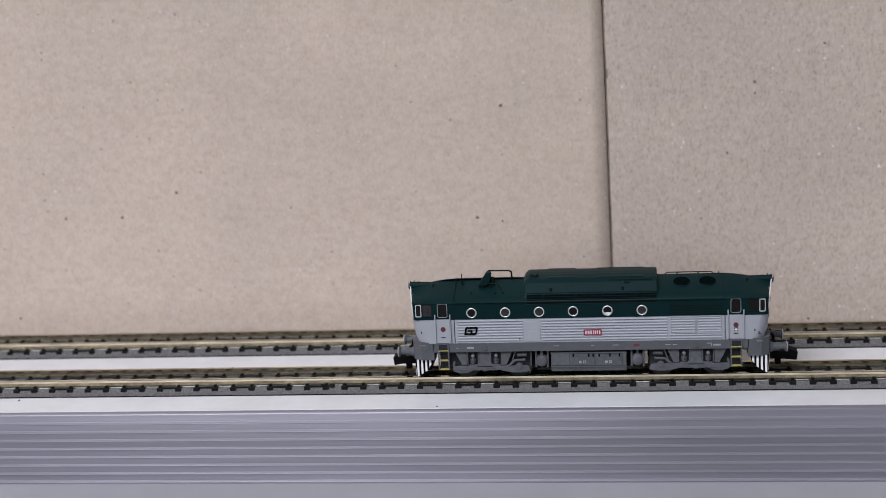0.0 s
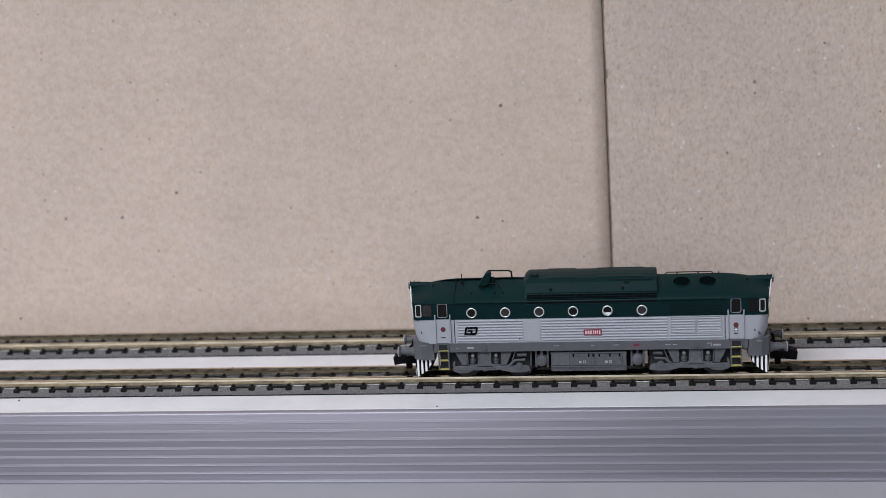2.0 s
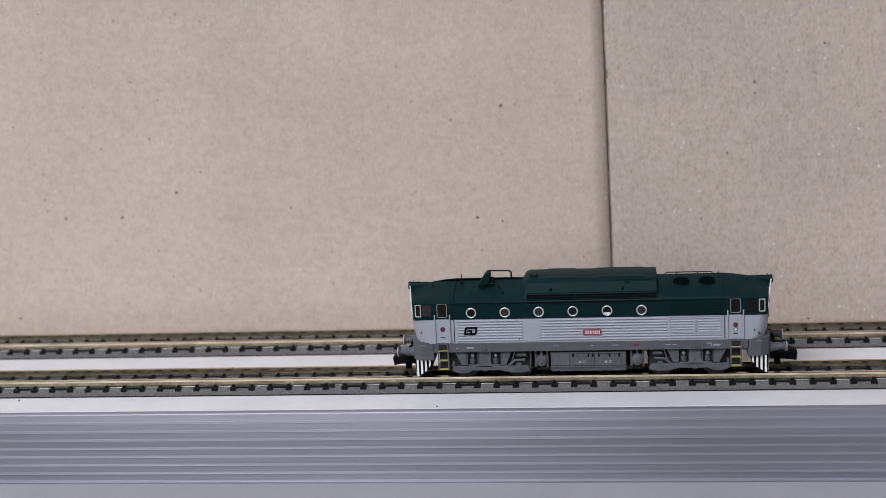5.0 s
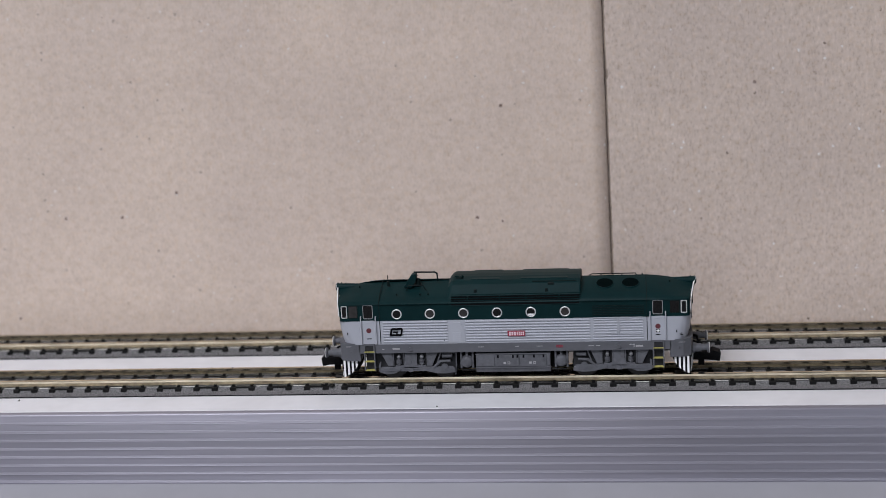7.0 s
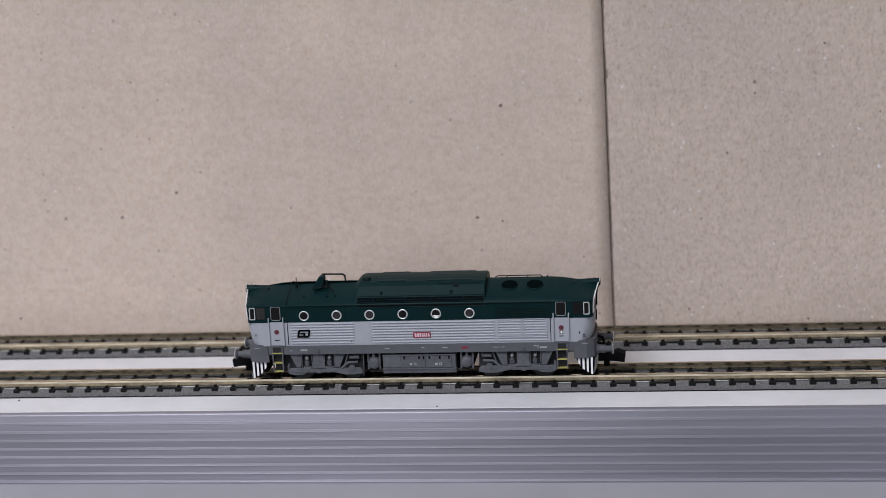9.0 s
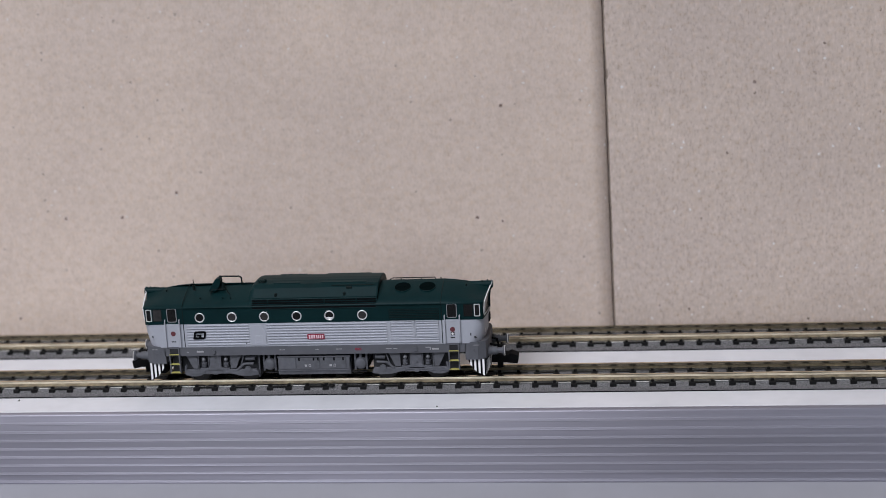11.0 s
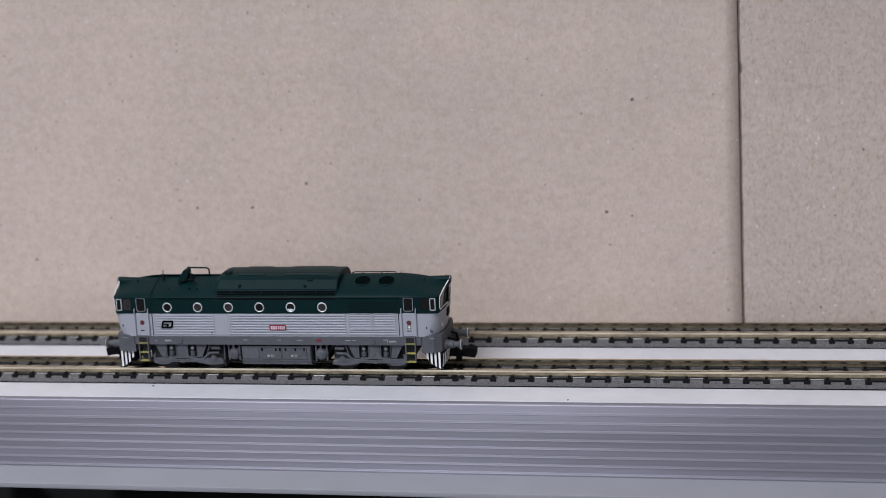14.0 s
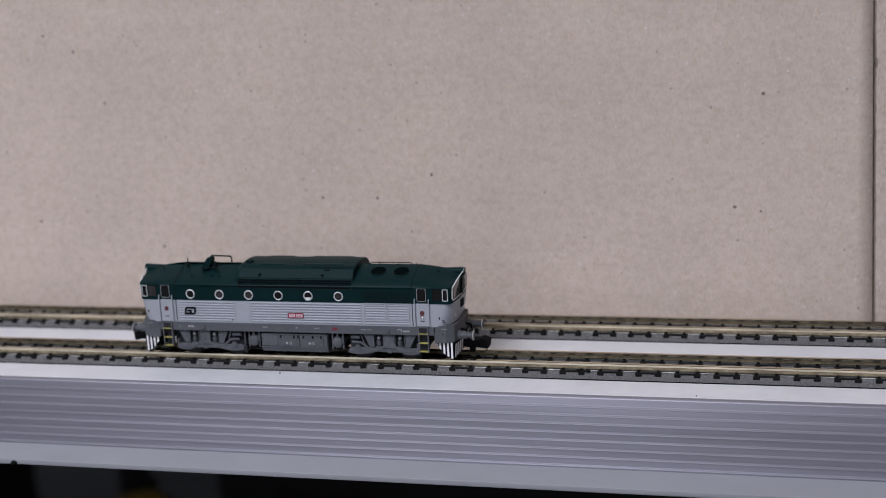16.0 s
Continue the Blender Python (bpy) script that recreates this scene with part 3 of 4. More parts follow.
for sx in (-1, 1):
    lamp = part("roof_headlight", rod((sx * 42.4, 0, 24.3), (sx * 48.45, 0, 24.35), 0.9, 18, r2=1.0), GREEN, loco, "round headlight housing on the cab roof", smooth=True)
    part("lens", rod((sx * 48.4, 0, 24.35), (sx * 48.55, 0, 24.35), 0.75, 18, r2=0.65), PALE_GLASS, lamp)
    part("flange", rod((sx * 47.9, 0, 24.35), (sx * 48.2, 0, 24.35), 1.12, 18), GREEN, lamp)
    part("clip", rod((sx * 45.6, -0.5, 25.1), (sx * 45.6, -0.5, 25.55), 0.16, 8), GREEN_DK, lamp)
    part("clip", rod((sx * 47.0, 0.2, 25.2), (sx * 47.0, 0.2, 25.6), 0.14, 8), GREEN_DK, lamp)
    part("bolt", rod((sx * 41.5, -2.6, 24.4), (sx * 41.5, -2.6, 25.2), 0.2, 8), GREEN_DK, loco)

# portholes
for s in (-1, 1):
    for k in range(6):
        x, z = -30.7 + 8.94 * k, 18.95
        y = s * 9.65
        port = part("porthole", ring(0, 0, 0, 1.06, 1.38, 0.2), SILVER, loco, "silver-rimmed round window", m=at(x, y - s * 0.0, z, 0, 0, 0 if s < 0 else 180))
        part("pane", disc_y(0, 0, -0.02, 0.2, 1.06), SHEEN_PANE if k in (1, 2, 5) else GLASS, port)
        if k == 4:
            part("white_segment", plate([(1.0 * math.cos(a), 1.0 * math.sin(a)) for a in [radians(205 + 13 * i) for i in range(11)]], -0.05, -0.02), WHITE_P, port, "white segment over the lower half")

# ribbing of the grey flanks, door hatch, grilles
ZR = [11.35 + 0.76 * i for i in range(8)]
for s in (-1, 1):
    y = s * 9.62
    for z in ZR:
        for a, b in ((-34.6, -17.3), (-12.4, 20.4)):
            part("flank_rib", loft([[(x, y + s * 0.0 - s * 0.05, z - 0.24), (x, y + s * 0.19, z - 0.14), (x, y + s * 0.22, z + 0.03), (x, y - s * 0.05, z + 0.2)] for x in (a, b)]), GREY_LT, loco)
    hatch = part("hatch_panel", plate([(-16.9, 10.9), (-12.8, 10.9), (-12.8, 14.3), (-13.9, 16.4), (-16.9, 16.4)], y - 0.06, y + 0.06, 0.03), GREY, loco)
    part("hatch_inset", box(-15.9, -13.6, y - 0.1, y + 0.1, 11.3, 13.7, 0.04), GREY_LT, hatch)
    for i in range(4):
        part("hatch_bar", box(-15.7, -13.8, y - 0.13, y + 0.13, 11.6 + 0.55 * i, 11.8 + 0.55 * i), GREY, hatch)
    part("edge_strip", pipe([(-13.9, y + s * 0.08, 16.4), (-12.75, y + s * 0.08, 14.3), (-12.75, y + s * 0.08, 10.9)], 0.08, 6), GREY_LT, hatch)
    for a, b in ((21.2, 27.7), (28.1, 34.4)):
        grille = part("grille", frame_bm(a, b, 12.5, 17.2, 0.3, 0.22, y - 0.2 if s < 0 else y + 0.2, y), GREY_LT, loco)
        for i in range(6):
            z = 12.95 + 0.72 * i
            part("slat", loft([[(x, y - s * 0.05, z - 0.22), (x, y + s * 0.16, z - 0.12), (x, y + s * 0.18, z + 0.04), (x, y - s * 0.05, z + 0.18)] for x in (a + 0.25, b - 0.25)]), GREY_LT, grille)
    for z in ZR[:2]:
        part("flank_rib", loft([[(x, y - s * 0.05, z - 0.24), (x, y + s * 0.19, z - 0.14), (x, y + s * 0.22, z + 0.03), (x, y - s * 0.05, z + 0.2)] for x in (21.2, 34.4)]), GREY_LT, loco)
    up = part("upper_grille", box(21.2, 34.6, s * 9.66 - 0.05, s * 9.66 + 0.05, 17.6, 20.4), GREEN_DK, loco)
    for i in range(6):
        part("slat", box(21.3, 34.5, s * 9.7 - 0.09, s * 9.7 + 0.09, 17.75 + 0.46 * i, 17.95 + 0.46 * i), GREEN, up)
    part("grille_post", box(27.75, 28.0, s * 9.7 - 0.12, s * 9.7 + 0.12, 12.3, 17.2), GREY, loco)

# cabs: doors, windows, handrails, steps
for s in (-1, 1):
    for e in (-1, 1):
        y = s * 9.62
        cx = 38.4 * e + (-0.05 if e < 0 else -0.3)
        door = part("door", plate(rounded(cx - 1.75, cx + 1.75, 10.8, 17.3, 0.15), y - 0.08, y + 0.08, 0.03), GREY, loco, "light grey cab door")
        yy = (s * 9.66, s * 9.66 + s * 0.14)
        part("door_window", plate(rounded(cx - 1.2, cx + 1.2, 17.95, 21.5, 0.4), s * 9.6, s * 9.7), GLASS, door)
        part("window_frame", frame_bm(cx - 1.35, cx + 1.35, 17.8, 21.65, 0.5, 0.17, yy[1], yy[0] - s * 0.1), TRIM, door)
        part("door_handle", box(cx - 0.7, cx + 0.5, y - 0.18, y + 0.18, 16.75, 16.95), GREY_LT, door)
        if s < 0:
            part("emblem", disc_y(cx, 14.55, y - 0.13, y, 0.68, 20), RED_DOT, door, "dark red round emblem")
            part("print", box(cx - 0.6, cx + 0.6, y - 0.11, y, 12.15, 12.4), BLACK, door)
            if e > 0:
                part("print", box(cx - 0.5, cx + 0.5, y - 0.11, y, 12.9, 13.8), BLACK, door)
                part("print", box(cx - 0.42, cx + 0.42, y - 0.13, y, 13.22, 13.5), WHITE_P, door)
                part("print", box(cx - 0.14, cx + 0.14, y - 0.135, y, 12.95, 13.75), WHITE_P, door)
        for hx in (cx - 2.0, cx + 2.0):
            part("handrail", pipe([(hx, y, 10.9), (hx, y + s * 0.4, 11.1), (hx, y + s * 0.4, 18.3), (hx, y, 18.5)], 0.16), GREY_LT, loco)
        wx = 42.5 * e
        part("cab_window", plate(rounded(wx - 1.15, wx + 1.15, 18.2, 21.3, 0.2), s * 9.6, s * 9.7), SHEEN_PANE if e < 0 else GLASS, loco, "dark cab side window")
        part("cab_window_frame", frame_bm(wx - 1.3, wx + 1.3, 18.05, 21.45, 0.3, 0.16, s * 9.74, s * 9.6), GREEN_DK, loco)
        wx = 44.85 * e
        part("quarter_window", plate(rounded(wx - 0.6, wx + 0.6, 18.3, 21.2, 0.2), s * 9.6, s * 9.72), GLASS, loco)
        part("quarter_window_frame", frame_bm(wx - 0.8, wx + 0.8, 18.05, 21.45, 0.25, 0.22, s * 9.82, s * 9.6), SILVER, loco, "silver quarter-light frame")
        # steps
        lx = 38.4 * e - 0.25
        steps = part("step_frame", box(lx - 1.5, lx - 1.15, y - 0.35, y + 0.35, 3.3, 9.0, 0.05), FRAME, loco)
        part("stile", box(lx + 1.15, lx + 1.5, y - 0.35, y + 0.35, 3.3, 9.0, 0.05), FRAME, steps)
        part("step_back", box(lx - 1.2, lx + 1.2, y - s * 1.6 - 0.1, y - s * 1.6 + 0.1, 3.3, 9.0), CORE, steps)
        part("step_recess_shade", box(lx - 1.25, lx + 1.25, min(y, y + s * 0.1), max(y, y + s * 0.1), 8.7, 10.4), CORE, steps)
        part("step_lintel", box(lx - 1.5, lx + 1.5, y - 0.3, y + 0.3, 10.3, 10.75, 0.05), FRAME, steps)
        for hx in (lx - 1.32, lx + 1.32):
            part("step_cheek", box(hx - 0.18, hx + 0.18, y - 0.3, y + 0.3, 8.9, 10.4), FRAME, steps)
        for z in (3.5, 5.9, 8.65):
            part("tread", box(lx - 1.4, lx + 1.4, min(y + s * 0.4, y - s * 0.7), max(y + s * 0.4, y - s * 0.7), z - 0.1, z + 0.1, 0.04), YELLOW, steps, "yellow step tread")

# nose ends: windscreens with white edging, lamps, headstock, buffers, coupling, plough
for e in (-1, 1):
    nose = part("windscreen", loft([[(e * (nose_x(y, z) + 0.06), y, z) for y, z in ((-7.6, 18.4), (-7.8, 21.1), (-4.2, 22.9), (4.2, 22.9), (7.8, 21.1), (7.6, 18.4))], [(e * (45.9), y * 0.98, z) for y, z in ((-7.6, 18.4), (-7.8, 21.1), (-4.2, 22.9), (4.2, 22.9), (7.8, 21.1), (7.6, 18.4))]]), PALE_GLASS, loco, "split windscreen with grey reflections as its colour")
    for s in (-1, 1):
        edge = [(e * 48.45, s * 0.5, 18.0), (e * 47.9, s * 7.8, 17.9), (e * 47.5, s * 8.5, 18.6), (e * 47.6, s * 8.5, 21.6), (e * 47.9, s * 5.2, 23.0), (e * 48.3, s * 1.1, 24.2)]
        edge = [(e * (nose_x(y, z) - 0.06), y, z) for x, y, z in edge]
        part("white_edging", pipe(edge, 0.16), WHITE_P, nose, "white windscreen edging")
    part("white_edging", pipe([(e * 48.0, -1.1, 24.2), (e * 48.2, -0.85, 24.9), (e * 48.25, 0, 25.35), (e * 48.2, 0.85, 24.9), (e * 48.0, 1.1, 24.2)], 0.12), WHITE_P, nose)
    part("pillar", loft([[(e * x, y, z) for x, y in ((nose_x(0, z) - 0.5, -0.4), (nose_x(0, z) + 0.14, -0.4), (nose_x(0, z) + 0.14, 0.4), (nose_x(0, z) - 0.5, 0.4))] for z in (18.0, 21.0, 23.6)]), GREEN, nose)
    part("wiper", pipe([(e * (nose_x(2.2, 18.6) + 0.15), -2.2, 18.6), (e * (nose_x(5, 20.6) + 0.15), -5.0, 20.6)], 0.1, 6), BLACK, nose)
    for s in (-1, 1):
        part("headlight", rod((e * 45.2, s * 5.0, 13.2), (e * 46.5, s * 5.0, 13.2), 0.9, 16), SILVER, loco, "silver-rimmed headlight")
    part("nose_emblem", box(e * 46.95 - 0.35, e * 46.95 + 0.35, -1.6, 1.6, 14.2, 16.3, 0.1), BLACK, loco)

    head = part("headstock", loft([[(e * x, y, z) for x, y in ((41.2, -9.5), (44.6, -9.5), (46.6, -8.3), (47.2, -6.0), (47.2, 6.0), (46.6, 8.3), (44.6, 9.5), (41.2, 9.5))] for z in (6.0, 10.9)]), FRAME, loco, "dark grey headstock")
    part("print", box(e * 44.2 - 0.8, e * 44.2 + 0.8, -9.56, -9.5, 10.0, 10.12), PRINT, head)
    part("rivet", rod((e * 43.6, -9.4, 8.6), (e * 43.6, -9.7, 8.6), 0.25, 10), BOGIE, head)
    part("rivet", rod((e * 42.6, -9.4, 9.4), (e * 42.6, -9.65, 9.4), 0.2, 10), BOGIE, head)
    part("hose", pipe([(e * 47.1, 2.8, 8.4), (e * 48.6, 2.9, 8.0), (e * 49.0, 3.0, 6.2), (e * 48.2, 3.0, 5.0)], 0.3), BLACK, head)
    part("hose", pipe([(e * 47.1, -2.8, 8.4), (e * 48.6, -2.9, 8.0), (e * 49.0, -3.0, 6.2), (e * 48.2, -3.0, 5.0)], 0.3), BLACK, head)
    for s in (-1, 1):
        buf = part("buffer", rod((e * 47.0, s * 5.5, 7.3), (e * 51.0, s * 5.5, 7.3), 0.8, 16), BOGIE, loco, "dark grey round buffer with a pale rim")
        part("buffer_base", rod((e * 47.0, s * 5.5, 7.3), (e * 47.7, s * 5.5, 7.3), 1.35, 16), FRAME, buf)
        part("buffer_sleeve", rod((e * 47.6, s * 5.5, 7.3), (e * 49.4, s * 5.5, 7.3), 1.1, 16), BOGIE, buf)
        part("buffer_head", rod((e * 50.85, s * 5.5, 7.3), (e * 51.3, s * 5.5, 7.3), 1.2, 20, r2=1.42), BOGIE, buf)
        part("buffer_rim", rod((e * 51.35, s * 5.5, 7.3), (e * 51.55, s * 5.5, 7.3), 1.46, 20, r2=1.3), SILVER, buf)
        part("buffer_face", rod((e * 51.5, s * 5.5, 7.3), (e * 51.62, s * 5.5, 7.3), 1.22, 20, r2=1.1), BOGIE, buf)
    tip = 0.5 * e
    coup = part("coupling", plate([(e * 44.0, 2.8), (e * 51.2, 2.7), (e * (53.9 + tip), 2.3), (e * (54.2 + tip), 4.5), (e * (53.7 + tip), 4.7), (e * (52.2 + tip), 5.3), (e * 51.8, 4.8), (e * 47.0, 4.8), (e * 44.0, 4.8)], -1.9, 1.9, 0.1), BLACK, loco, "black hook coupling")
    part("coupling_tail", box(min(e * 48.8, e * 50.4), max(e * 48.8, e * 50.4), -0.7, 0.7, 0.9, 3.2, 0.1), BLACK, coup)

    part("draw_box", box(min(e * 42.6, e * 46.2), max(e * 42.6, e * 46.2), -6.4, 6.4, 2.2, 8.2, 0.2), BLACK, loco)
    # plough: black plates carrying white stripes
    for s in (-1, 1):
        out = [(41.6, 6.1), (46.6, 6.1), (46.2, 1.2), (43.6, 2.6), (42.2, 4.6)]
        y = s * 8.6
        pl = part("plough_side", plate([(e * x, z) for x, z in out], y - 0.2, y + 0.2), BLACK, loco, "black plough plate with white stripes")

        def low(x):
            return 1.25 + max(0, (46.15 - x)) * 0.54 if x > 43.6 else 2.65 + (43.6 - x) * 1.4

        for xs in (42.25, 43.35, 44.45, 45.55):
            part("stripe", plate([(e * xs, low(xs)), (e * (xs + 0.55), low(xs + 0.55)), (e * (xs + 0.55), 6.0), (e * xs, 6.0)], y + s * 0.18, y + s * 0.27), WHITE_P, pl)
        # front wing, running in to a point ahead of the middle
        wing = loft([[(e * 46.4, s * 8.6, 6.1), (e * 46.2, s * 8.6, 1.2), (e * 47.6, s * 0.3, 2.6), (e * 47.6, s * 0.3, 6.1)], [(e * 46.1, s * 8.6, 6.1), (e * 45.9, s * 8.6, 1.2), (e * 47.2, s * 0.3, 2.6), (e * 47.2, s * 0.3, 6.1)]])
        wg = part("plough_front", wing, BLACK, loco)
        for i in range(5):
            k0, k1 = 0.06 + 0.19 * i, 0.15 + 0.19 * i
            fx = lambda k, z: e * (46.45 + 1.15 * k - 0.03 * (6.1 - z) + 0.06)
            fy = lambda k: s * (8.6 - 8.3 * k)
            part("stripe", loft([[(fx(k, z) + d, fy(k), z) for k, z in ((k0, 1.5 + 1.3 * k0), (k1, 1.5 + 1.3 * k1), (min(1, k1 + 0.06), 5.3), (min(1, k0 + 0.06), 5.3))] for d in (0, e * 0.08)]), WHITE_P, wg)

# main frame with its small print
sole = part("frame", box(-41.5, 41.5, -9.5, 9.5, 8.1, 10.8, 0.1), FRAME, loco, "dark grey main frame")
for x, w, z in ((-31.4, 1.9, 9.3), (-34.9, 0.5, 9.2), (-8.6, 1.5, 9.5), (1.0, 0.9, 9.5), (7.0, 1.6, 9.5), (20.6, 1.5, 9.4), (22.4, 1.1, 9.4), (33.2, 1.9, 9.2)):
    part("print", box(x - w / 2, x + w / 2, -9.56, -9.5, z - 0.06 if w < 1.7 else z - 0.22, z + 0.1 if w < 1.7 else z + 0.22), PRINT, sole)
part("print", frame_bm(11.4, 13.2, 9.1, 9.75, 0.3, 0.16, -9.57, -9.49), RED, sole)
part("print", box(11.8, 12.8, -9.56, -9.49, 9.35, 9.5), RED, sole)
part("print", box(30.6, 32.0, -9.56, -9.5, 9.55, 9.75), PRINT, sole)
part("print", box(31.7, 31.9, -9.56, -9.5, 8.9, 9.75), PRINT, sole)
for x in (-27.6, 27.8):
    part("jack_pad", disc_y(x, 9.2, -9.85, -9.4, 0.55, 16), FRAME, sole)

# number plate and emblem on the flank
plate_ob = part("number_plate", plate(rounded(-1.3, 3.4, 12.5, 13.95, 0.2), -9.98, -9.7), RED, loco, "red number plate with pale bars")
for x, w in ((-0.9, 0.5), (-0.25, 0.5), (0.4, 0.5), (1.15, 0.35), (1.65, 0.35), (2.15, 0.35), (2.7, 0.4)):
    part("print", box(x, x + w, -10.02, -9.97, 12.72, 13.72), PLATE_PRINT, plate_ob)
for x, z, w, h in ((42.9, 13.1, 0.25, 0.7), (44.0, 12.5, 0.6, 0.14), (44.2, 12.1, 0.8, 0.14), (-44.3, 13.7, 0.2, 0.6), (-18.2, 11.6, 0.25, 0.25)):
    part("print", box(x - w / 2, x + w / 2, -9.85 if abs(x) < 40 else -9.66, -9.5, z - h / 2, z + h / 2), BLACK, loco)


def slanted(outline):
    """Lean an outline in x and z to the right."""
    return [(-31.2 + 0.84 * (x + 31.1) + 0.2 * (z - 13.0), z) for x, z in outline]


emblem = part("flank_emblem", plate(slanted([(-33.1, 13.0), (-31.0, 13.0), (-31.0, 13.5), (-32.5, 13.5), (-32.5, 14.7), (-31.0, 14.7), (-31.0, 15.2), (-32.7, 15.2), (-33.1, 14.9)]), -9.98, -9.7), BLACK, loco, "black slanted double emblem")
part("flank_emblem", plate(slanted([(-32.2, 13.9), (-31.0, 13.9), (-31.0, 14.3), (-32.2, 14.3)]), -9.98, -9.7), BLACK, emblem)
part("flank_emblem", plate(slanted([(-31.1, 13.0), (-29.5, 13.0), (-29.15, 13.4), (-29.15, 14.8), (-29.5, 15.2), (-31.1, 15.2), (-31.1, 14.7), (-29.8, 14.7), (-29.7, 14.6), (-29.7, 13.6), (-29.8, 13.5), (-31.1, 13.5)]), -9.98, -9.7), BLACK, emblem)
part("flank_emblem", plate(slanted([(-31.2, 13.0), (-30.65, 13.0), (-30.65, 14.3), (-31.2, 14.3)]), -9.975, -9.7), BLACK, emblem)

# underframe: tanks and battery boxes
for x in (-12.6, 12.6):
    tank = part("air_tank", rod((x, -8.9, 5.2), (x, 8.9, 5.2), 1.55, 20), BOGIE, loco, "round dark grey air tank")
    part("tank_strap", rod((x, -8.3, 5.2), (x, -7.9, 5.2), 1.72, 20), BOGIE, tank)
    part("tank_end", loft([[(x + r * math.cos(2 * math.pi * i / 20), -8.85 - d, 5.2 + r * math.sin(2 * math.pi * i / 20)) for i in range(20)] for d, r in ((0, 1.5), (0.3, 1.35), (0.5, 1.0), (0.6, 0.5))]), BOGIE, tank, smooth=True)
    part("tank_bracket", box(x - 0.3, x + 0.3, -8.8, -8.2, 6.6, 8.2), BOGIE, tank)
    for q in (-1.5, 1.6):
        part("pipe", rod((x + q, -8.4, 3.4), (x + q, -8.4, 8.1), 0.3, 8), BOGIE, tank)
part("underframe", box(-15.4, 14.0, -6.0, 6.0, 2.6, 8.3, 0.2), BLACK, loco)
fuel = part("fuel_tank", sweep_x([(-8.2, 2.1), (-8.8, 2.4), (-9.0, 3.9), (-9.0, 7.2), (-8.6, 7.4), (8.6, 7.4), (9.0, 7.2), (9.0, 3.9), (8.8, 2.4), (8.2, 2.1)], -10.1, 9.7), BOGIE, loco, "dark grey fuel tank and battery box")
for a, b in ((-10.0, -5.2), (8.9, 9.6)):
    part("tank_cover", box(a, b, -9.2, -8.9, 4.0, 7.1, 0.1), BOGIE, fuel)
part("tank_ledge", box(-10.2, 9.8, -9.3, -8.9, 3.45, 3.75, 0.08), FRAME, fuel)
part("tank_rim", box(-10.2, 9.8, -9.2, -8.8, 7.2, 7.5, 0.08), FRAME, fuel)
for a, b in ((-4.9, 1.4), (1.6, 8.6)):
    lid = part("box_door", box(a, b, -9.25, -8.9, 3.9, 7.0, 0.12), BOGIE, fuel)
    part("print", box((a + b) / 2 - 1.0, (a + b) / 2 - 0.35, -9.3, -9.2, 4.6, 5.2), PRINT, lid)
    part("print", frame_bm((a + b) / 2 + 0.1, (a + b) / 2 + 0.75, 4.55, 5.25, 0.05, 0.12, -9.3, -9.2), PRINT, lid)
for x in (-4.2, -0.2, 1.0, 2.6, 5.4, 7.9):
    part("hinge", box(x - 0.22, x + 0.22, -9.4, -9.1, 6.3, 7.1, 0.05), BLACK, fuel)
for x in (-3.2, 4.4, 8.8):
    part("rivet", disc_y(x, 3.2, -9.35, -9.1, 0.18, 8), FRAME, fuel)
part("lower_pipe", rod((-14, -7.5, 2.6), (14, -7.5, 2.6), 0.25, 8), STEEL, fuel)

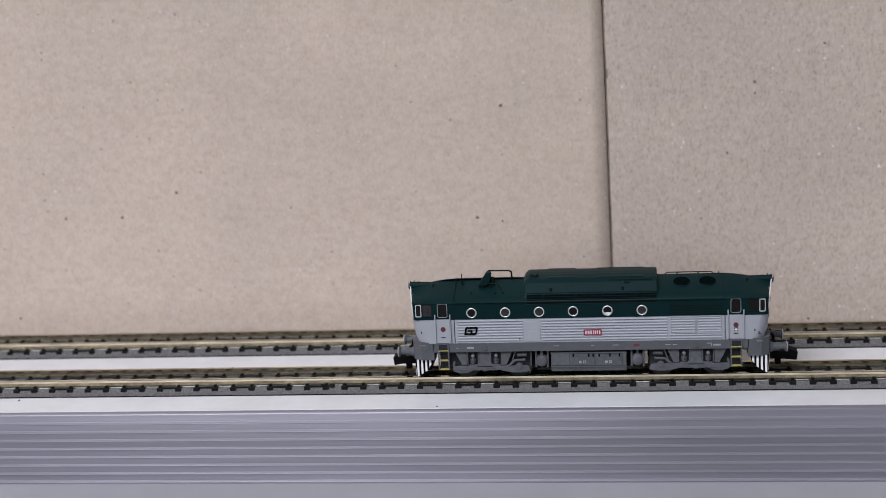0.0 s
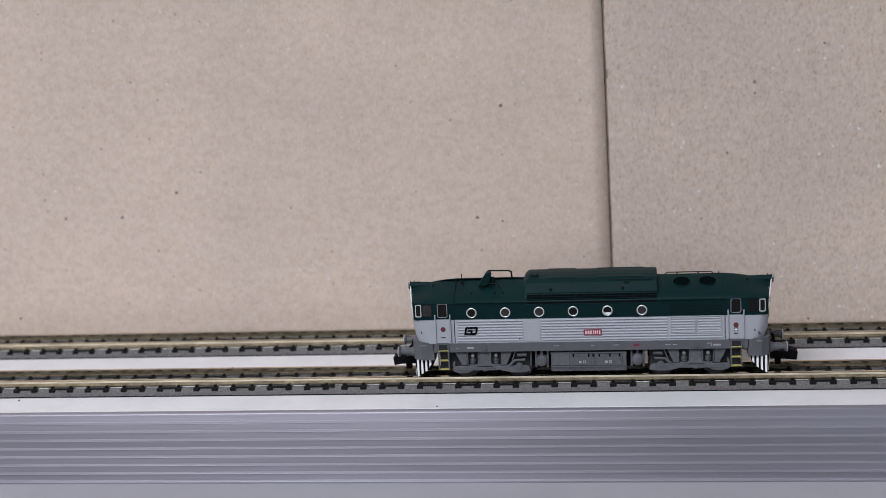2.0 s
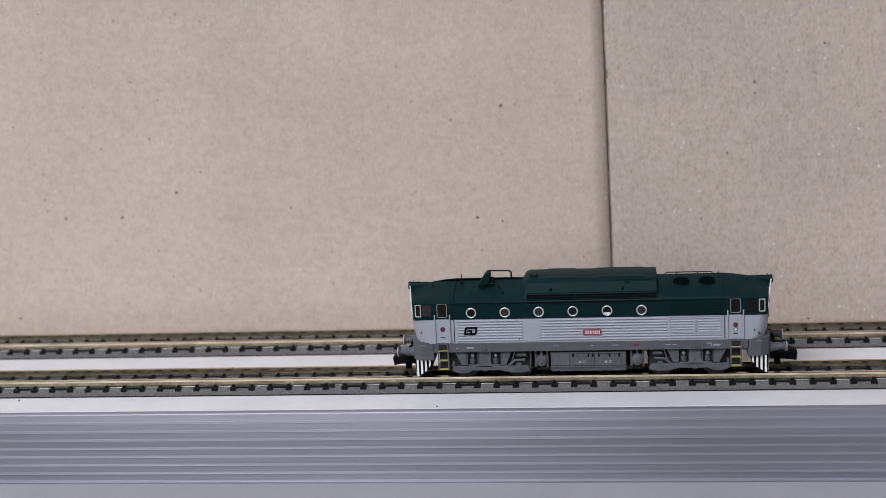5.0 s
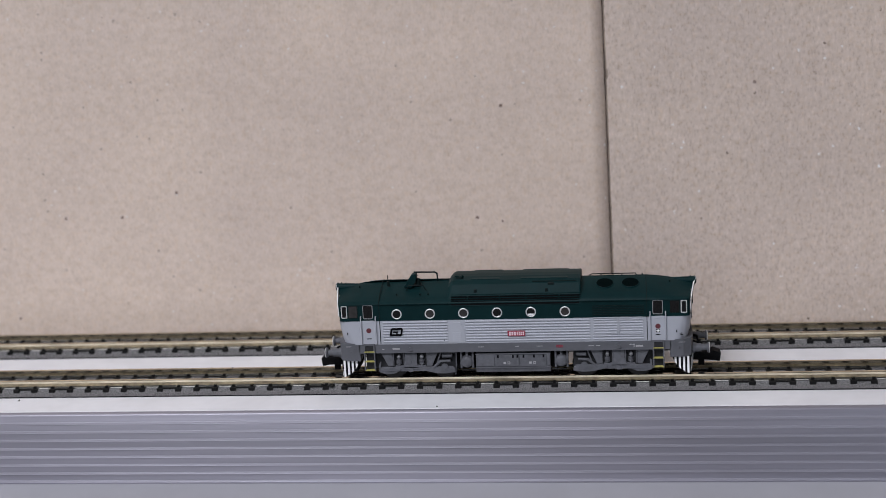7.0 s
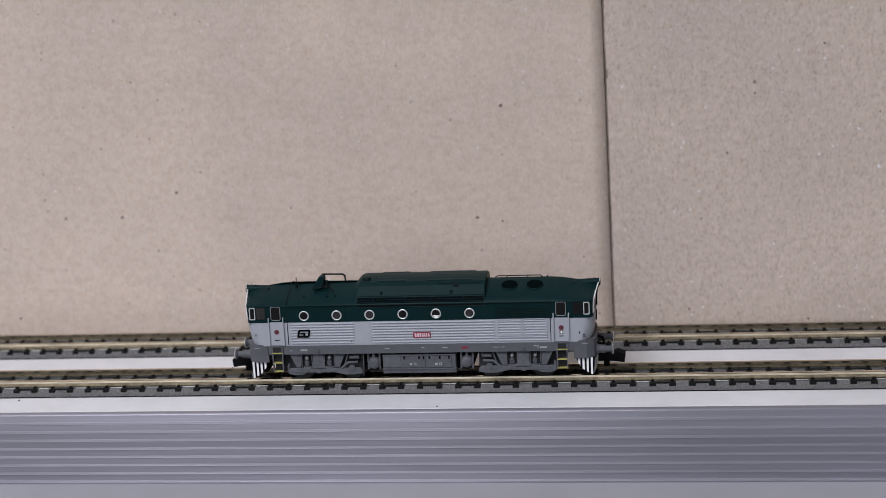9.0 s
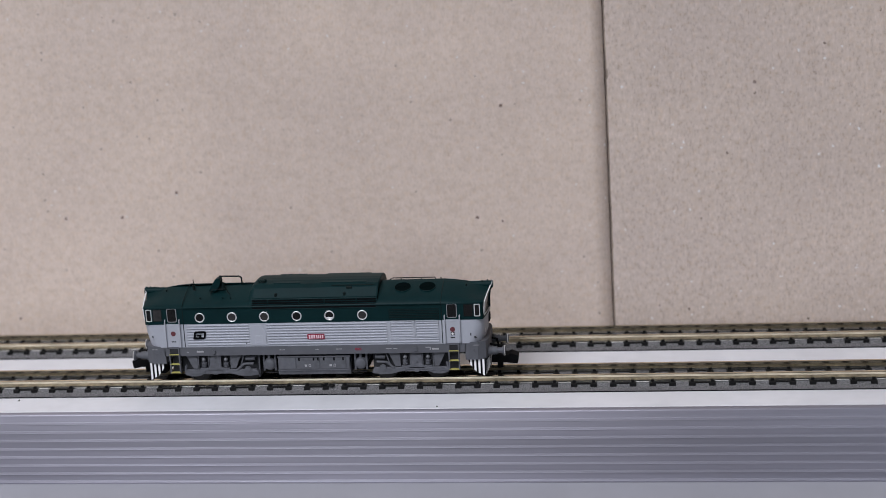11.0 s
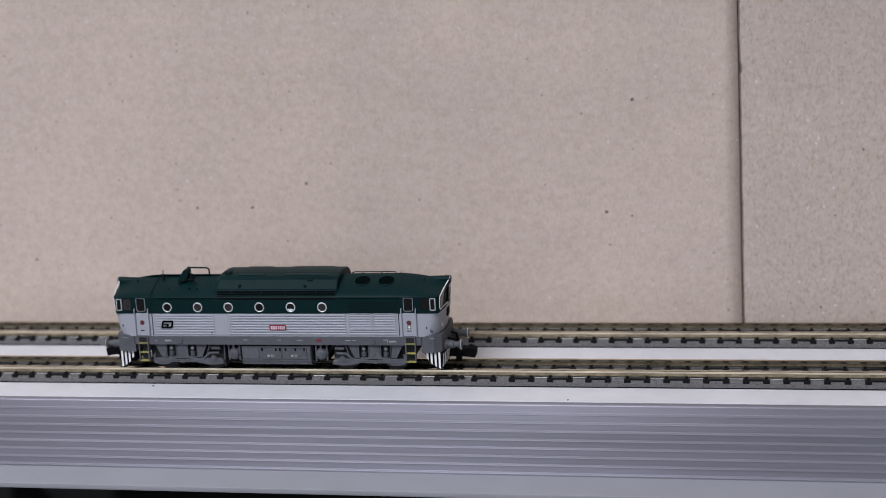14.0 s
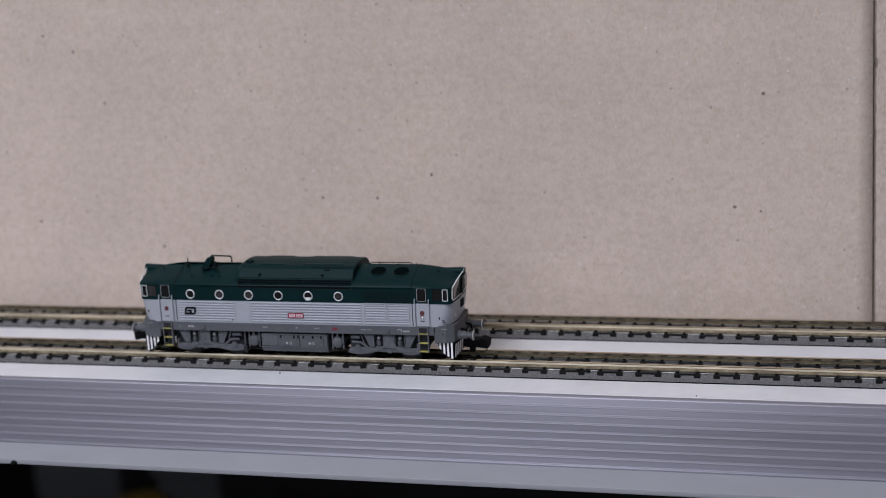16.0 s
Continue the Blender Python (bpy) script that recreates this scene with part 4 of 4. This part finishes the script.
# bogies with wheelsets
WHEEL_R = 3.12
WHEELSETS = []
for e in (-1, 1):
    bog = part("bogie", box(e * 26.8 - 11.1, e * 26.8 + 11.1, -6.8, 6.8, 3.0, 8.0, 0.3), CORE, loco, "dark grey bogie")
    for s in (-1, 1):
        y = s * 8.4
        # bracket plates hung from the frame, sloping feet below
        part("bracket", plate([(e * a, z) for a, z in ((20.3, 8.1), (23.3, 8.1), (23.3, 4.2), (22.0, 4.2))], y - 0.35, y + 0.35, 0.06), BOGIE, bog)
        part("bracket", plate([(e * a, z) for a, z in ((32.6, 8.1), (35.8, 8.1), (33.9, 4.2), (32.6, 4.2))], y - 0.35, y + 0.35, 0.06), BOGIE, bog)
        part("centre_plate", plate([(e * a, z) for a, z in ((26.3, 8.1), (29.3, 8.1), (29.3, 4.9), (29.9, 4.3), (29.9, 3.6), (25.7, 3.6), (25.7, 4.3), (26.3, 4.9))], y - 0.35, y + 0.35, 0.06), BOGIE, bog)
        part("rivet", disc_y(e * 27.8, 5.4, y - 0.3, y + s * 0.5, 0.28, 10), FRAME, bog)
        part("foot", plate([(e * a, z) for a, z in ((15.6, 2.4), (15.9, 3.5), (18.0, 3.7), (21.6, 4.0), (24.8, 3.8), (24.8, 3.0), (22.6, 2.5), (20.8, 2.1), (18.2, 2.0))], y - 0.45, y + 0.45, 0.1), BOGIE, bog)
        part("foot", plate([(e * a, z) for a, z in ((30.4, 3.8), (33.6, 4.0), (36.2, 3.7), (36.3, 2.5), (34.6, 2.0), (32.4, 2.1), (30.8, 2.8))], y - 0.45, y + 0.45, 0.1), BOGIE, bog)
        part("foot_rib", box(min(e * 31.2, e * 35.8), max(e * 31.2, e * 35.8), y + s * 0.5 - 0.12, y + s * 0.5 + 0.12, 2.9, 3.2, 0.05), FRAME, bog)
        part("lower_beam", plate([(e * a, z) for a, z in ((15.9, 3.2), (16.3, 3.95), (35.8, 3.95), (36.3, 3.2))], y + s * 0.05 - 0.3, y + s * 0.05 + 0.3, 0.06), BOGIE, bog)
        part("tie_bar", box(min(e * 24, e * 32), max(e * 24, e * 32), y - 0.25, y + 0.25, 2.7, 3.15, 0.08), BOGIE, bog)
        part("tie_joint", box(e * 27.8 - 0.6, e * 27.8 + 0.6, y - 0.4, y + 0.4, 2.5, 3.5, 0.1), BOGIE, bog)
        for ax in (24.75, 30.95):
            part("spring_recess_shade", box(e * ax - 1.5, e * ax + 1.5, y - s * 0.9 - 0.2, y - s * 0.9 + 0.2, 3.2, 8.0), CORE, bog)
            spring = part("spring", rod((e * ax, y - s * 0.1, 4.3), (e * ax, y - s * 0.1, 7.4), 0.36, 10), BOGIE, bog)
            for z in (4.9, 5.3, 5.7):
                part("coil", rod((e * ax, y - s * 0.1, z - 0.15), (e * ax, y - s * 0.1, z + 0.13), 0.72, 14), BOGIE, spring)
            knob = bmesh.new()
            bmesh.ops.create_icosphere(knob, subdivisions=2, radius=0.55, matrix=Matrix.Translation((e * ax, y + s * 0.1, 6.75)))
            part("spring_cap", knob, PALE_GREY, spring, "pale grey round spring cap", smooth=True)
            for q in (-1.42, 1.42):
                part("window_edge", box(e * ax + q - 0.12, e * ax + q + 0.12, y - 0.4, y + 0.4, 4.2, 8.05), BOGIE, spring)
            part("spring_foot", box(e * ax - 1.05, e * ax + 1.05, y - 0.4, y + 0.4, 3.9, 4.35, 0.1), FRAME, spring)
        part("swing_link", pipe([(e * 21.6, y + s * 0.4, 3.8), (e * 19.7, y + s * 0.45, 5.5), (e * 17.0, y + s * 0.4, 5.6)], 0.34), BOGIE, bog)
        part("axlebox", disc_y(e * 18.6, 3.9, y - 0.4, y + s * 0.6, 0.95, 16), BOGIE, bog)
        part("axlebox_cover", disc_y(e * 18.6, 3.9, y - 0.4, y + s * 0.75, 0.55, 12), FRAME, bog)
        part("brake_cylinder", rod((e * 16.6, y - s * 0.3, 6.9), (e * 19.2, y - s * 0.3, 6.8), 0.62, 12), BOGIE, bog)
        part("brake_rod", pipe([(e * 19.6, y + s * 0.2, 7.8), (e * 20.9, y + s * 0.4, 4.0)], 0.18), BOGIE, bog)
        part("brake_shoe", plate([(e * a, z) for a, z in ((35.8, 5.4), (36.4, 5.0), (36.5, 2.6), (36.0, 3.2))], y - 0.5, y + 0.2, 0.05), BOGIE, bog)
        if e < 0:
            part("sand_pipe", pipe([(e * 15.4, y, 8.0), (e * 15.5, y, 4.0), (e * 16.0, y + s * -1.5, 1.2)], 0.2), BOGIE, bog)
    for ax in (19, 33):
        bm = bmesh.new()
        for s in (-1, 1):
            rod((0, s * 4.3, 0), (0, s * 5.9, 0), WHEEL_R, 32, bm)
            rod((0, s * 3.8, 0), (0, s * 4.35, 0), WHEEL_R + 0.55, 32, bm)
        rod((0, -8.0, 0), (0, 8.0, 0), 0.6, 10, bm)
        for s in (-1, 1):
            for i in range(6):
                a = 2 * math.pi * i / 6
                rod((1.9 * math.cos(a), s * 5.85, 1.9 * math.sin(a)), (1.9 * math.cos(a), s * 6.0, 1.9 * math.sin(a)), 0.45, 8, bm)
        wheelset = part("wheelset", bm, STEEL, bog, "dark steel wheels on one axle")
        wheelset.location = (e * ax * MM, 0, WHEEL_R * MM)
        WHEELSETS.append((wheelset, e * ax))


# ---- what moves ----
TRAVEL = [
    (0, 160.53),
    (4.2, 160.53),
    (5.1, 160.40),
    (5.7, 156.90),
    (6.3, 149.57),
    (6.5, 146.90),
    (7, 140.50),
    (7.5, 134.20),
    (8, 127.90),
    (8.5, 121.70),
    (9, 115.30),
    (9.5, 108.70),
    (10.25, 98.20),
    (11, 86.50),
    (11.5, 78.63),
    (12, 70.80),
    (12.5, 63.00),
    (13, 55.00),
    (13.5, 47.00),
    (14, 39.00),
    (14.5, 31.10),
    (15, 23.30),
    (15.5, 15.20),
    (16, 7.10),
]


def motions():
    walk(loco, [(t, at(x, 0, RAIL_Z)) for t, x in TRAVEL])
    # the wheels roll with the way covered
    ts = [t for t, _ in TRAVEL]
    xs = [x for _, x in TRAVEL]
    for wheelset, ax in WHEELSETS:
        rows = [(0.0, at(ax, 0, WHEEL_R))]
        steps = int(16 / 0.2)
        for i in range(1, steps + 1):
            t = 16 * i / steps
            turn = math.degrees((float(np.interp(t, ts, xs)) - xs[0]) / WHEEL_R)
            rows.append((t, at(ax, 0, WHEEL_R, 0, turn, 0)))
        walk(wheelset, rows)


motions()
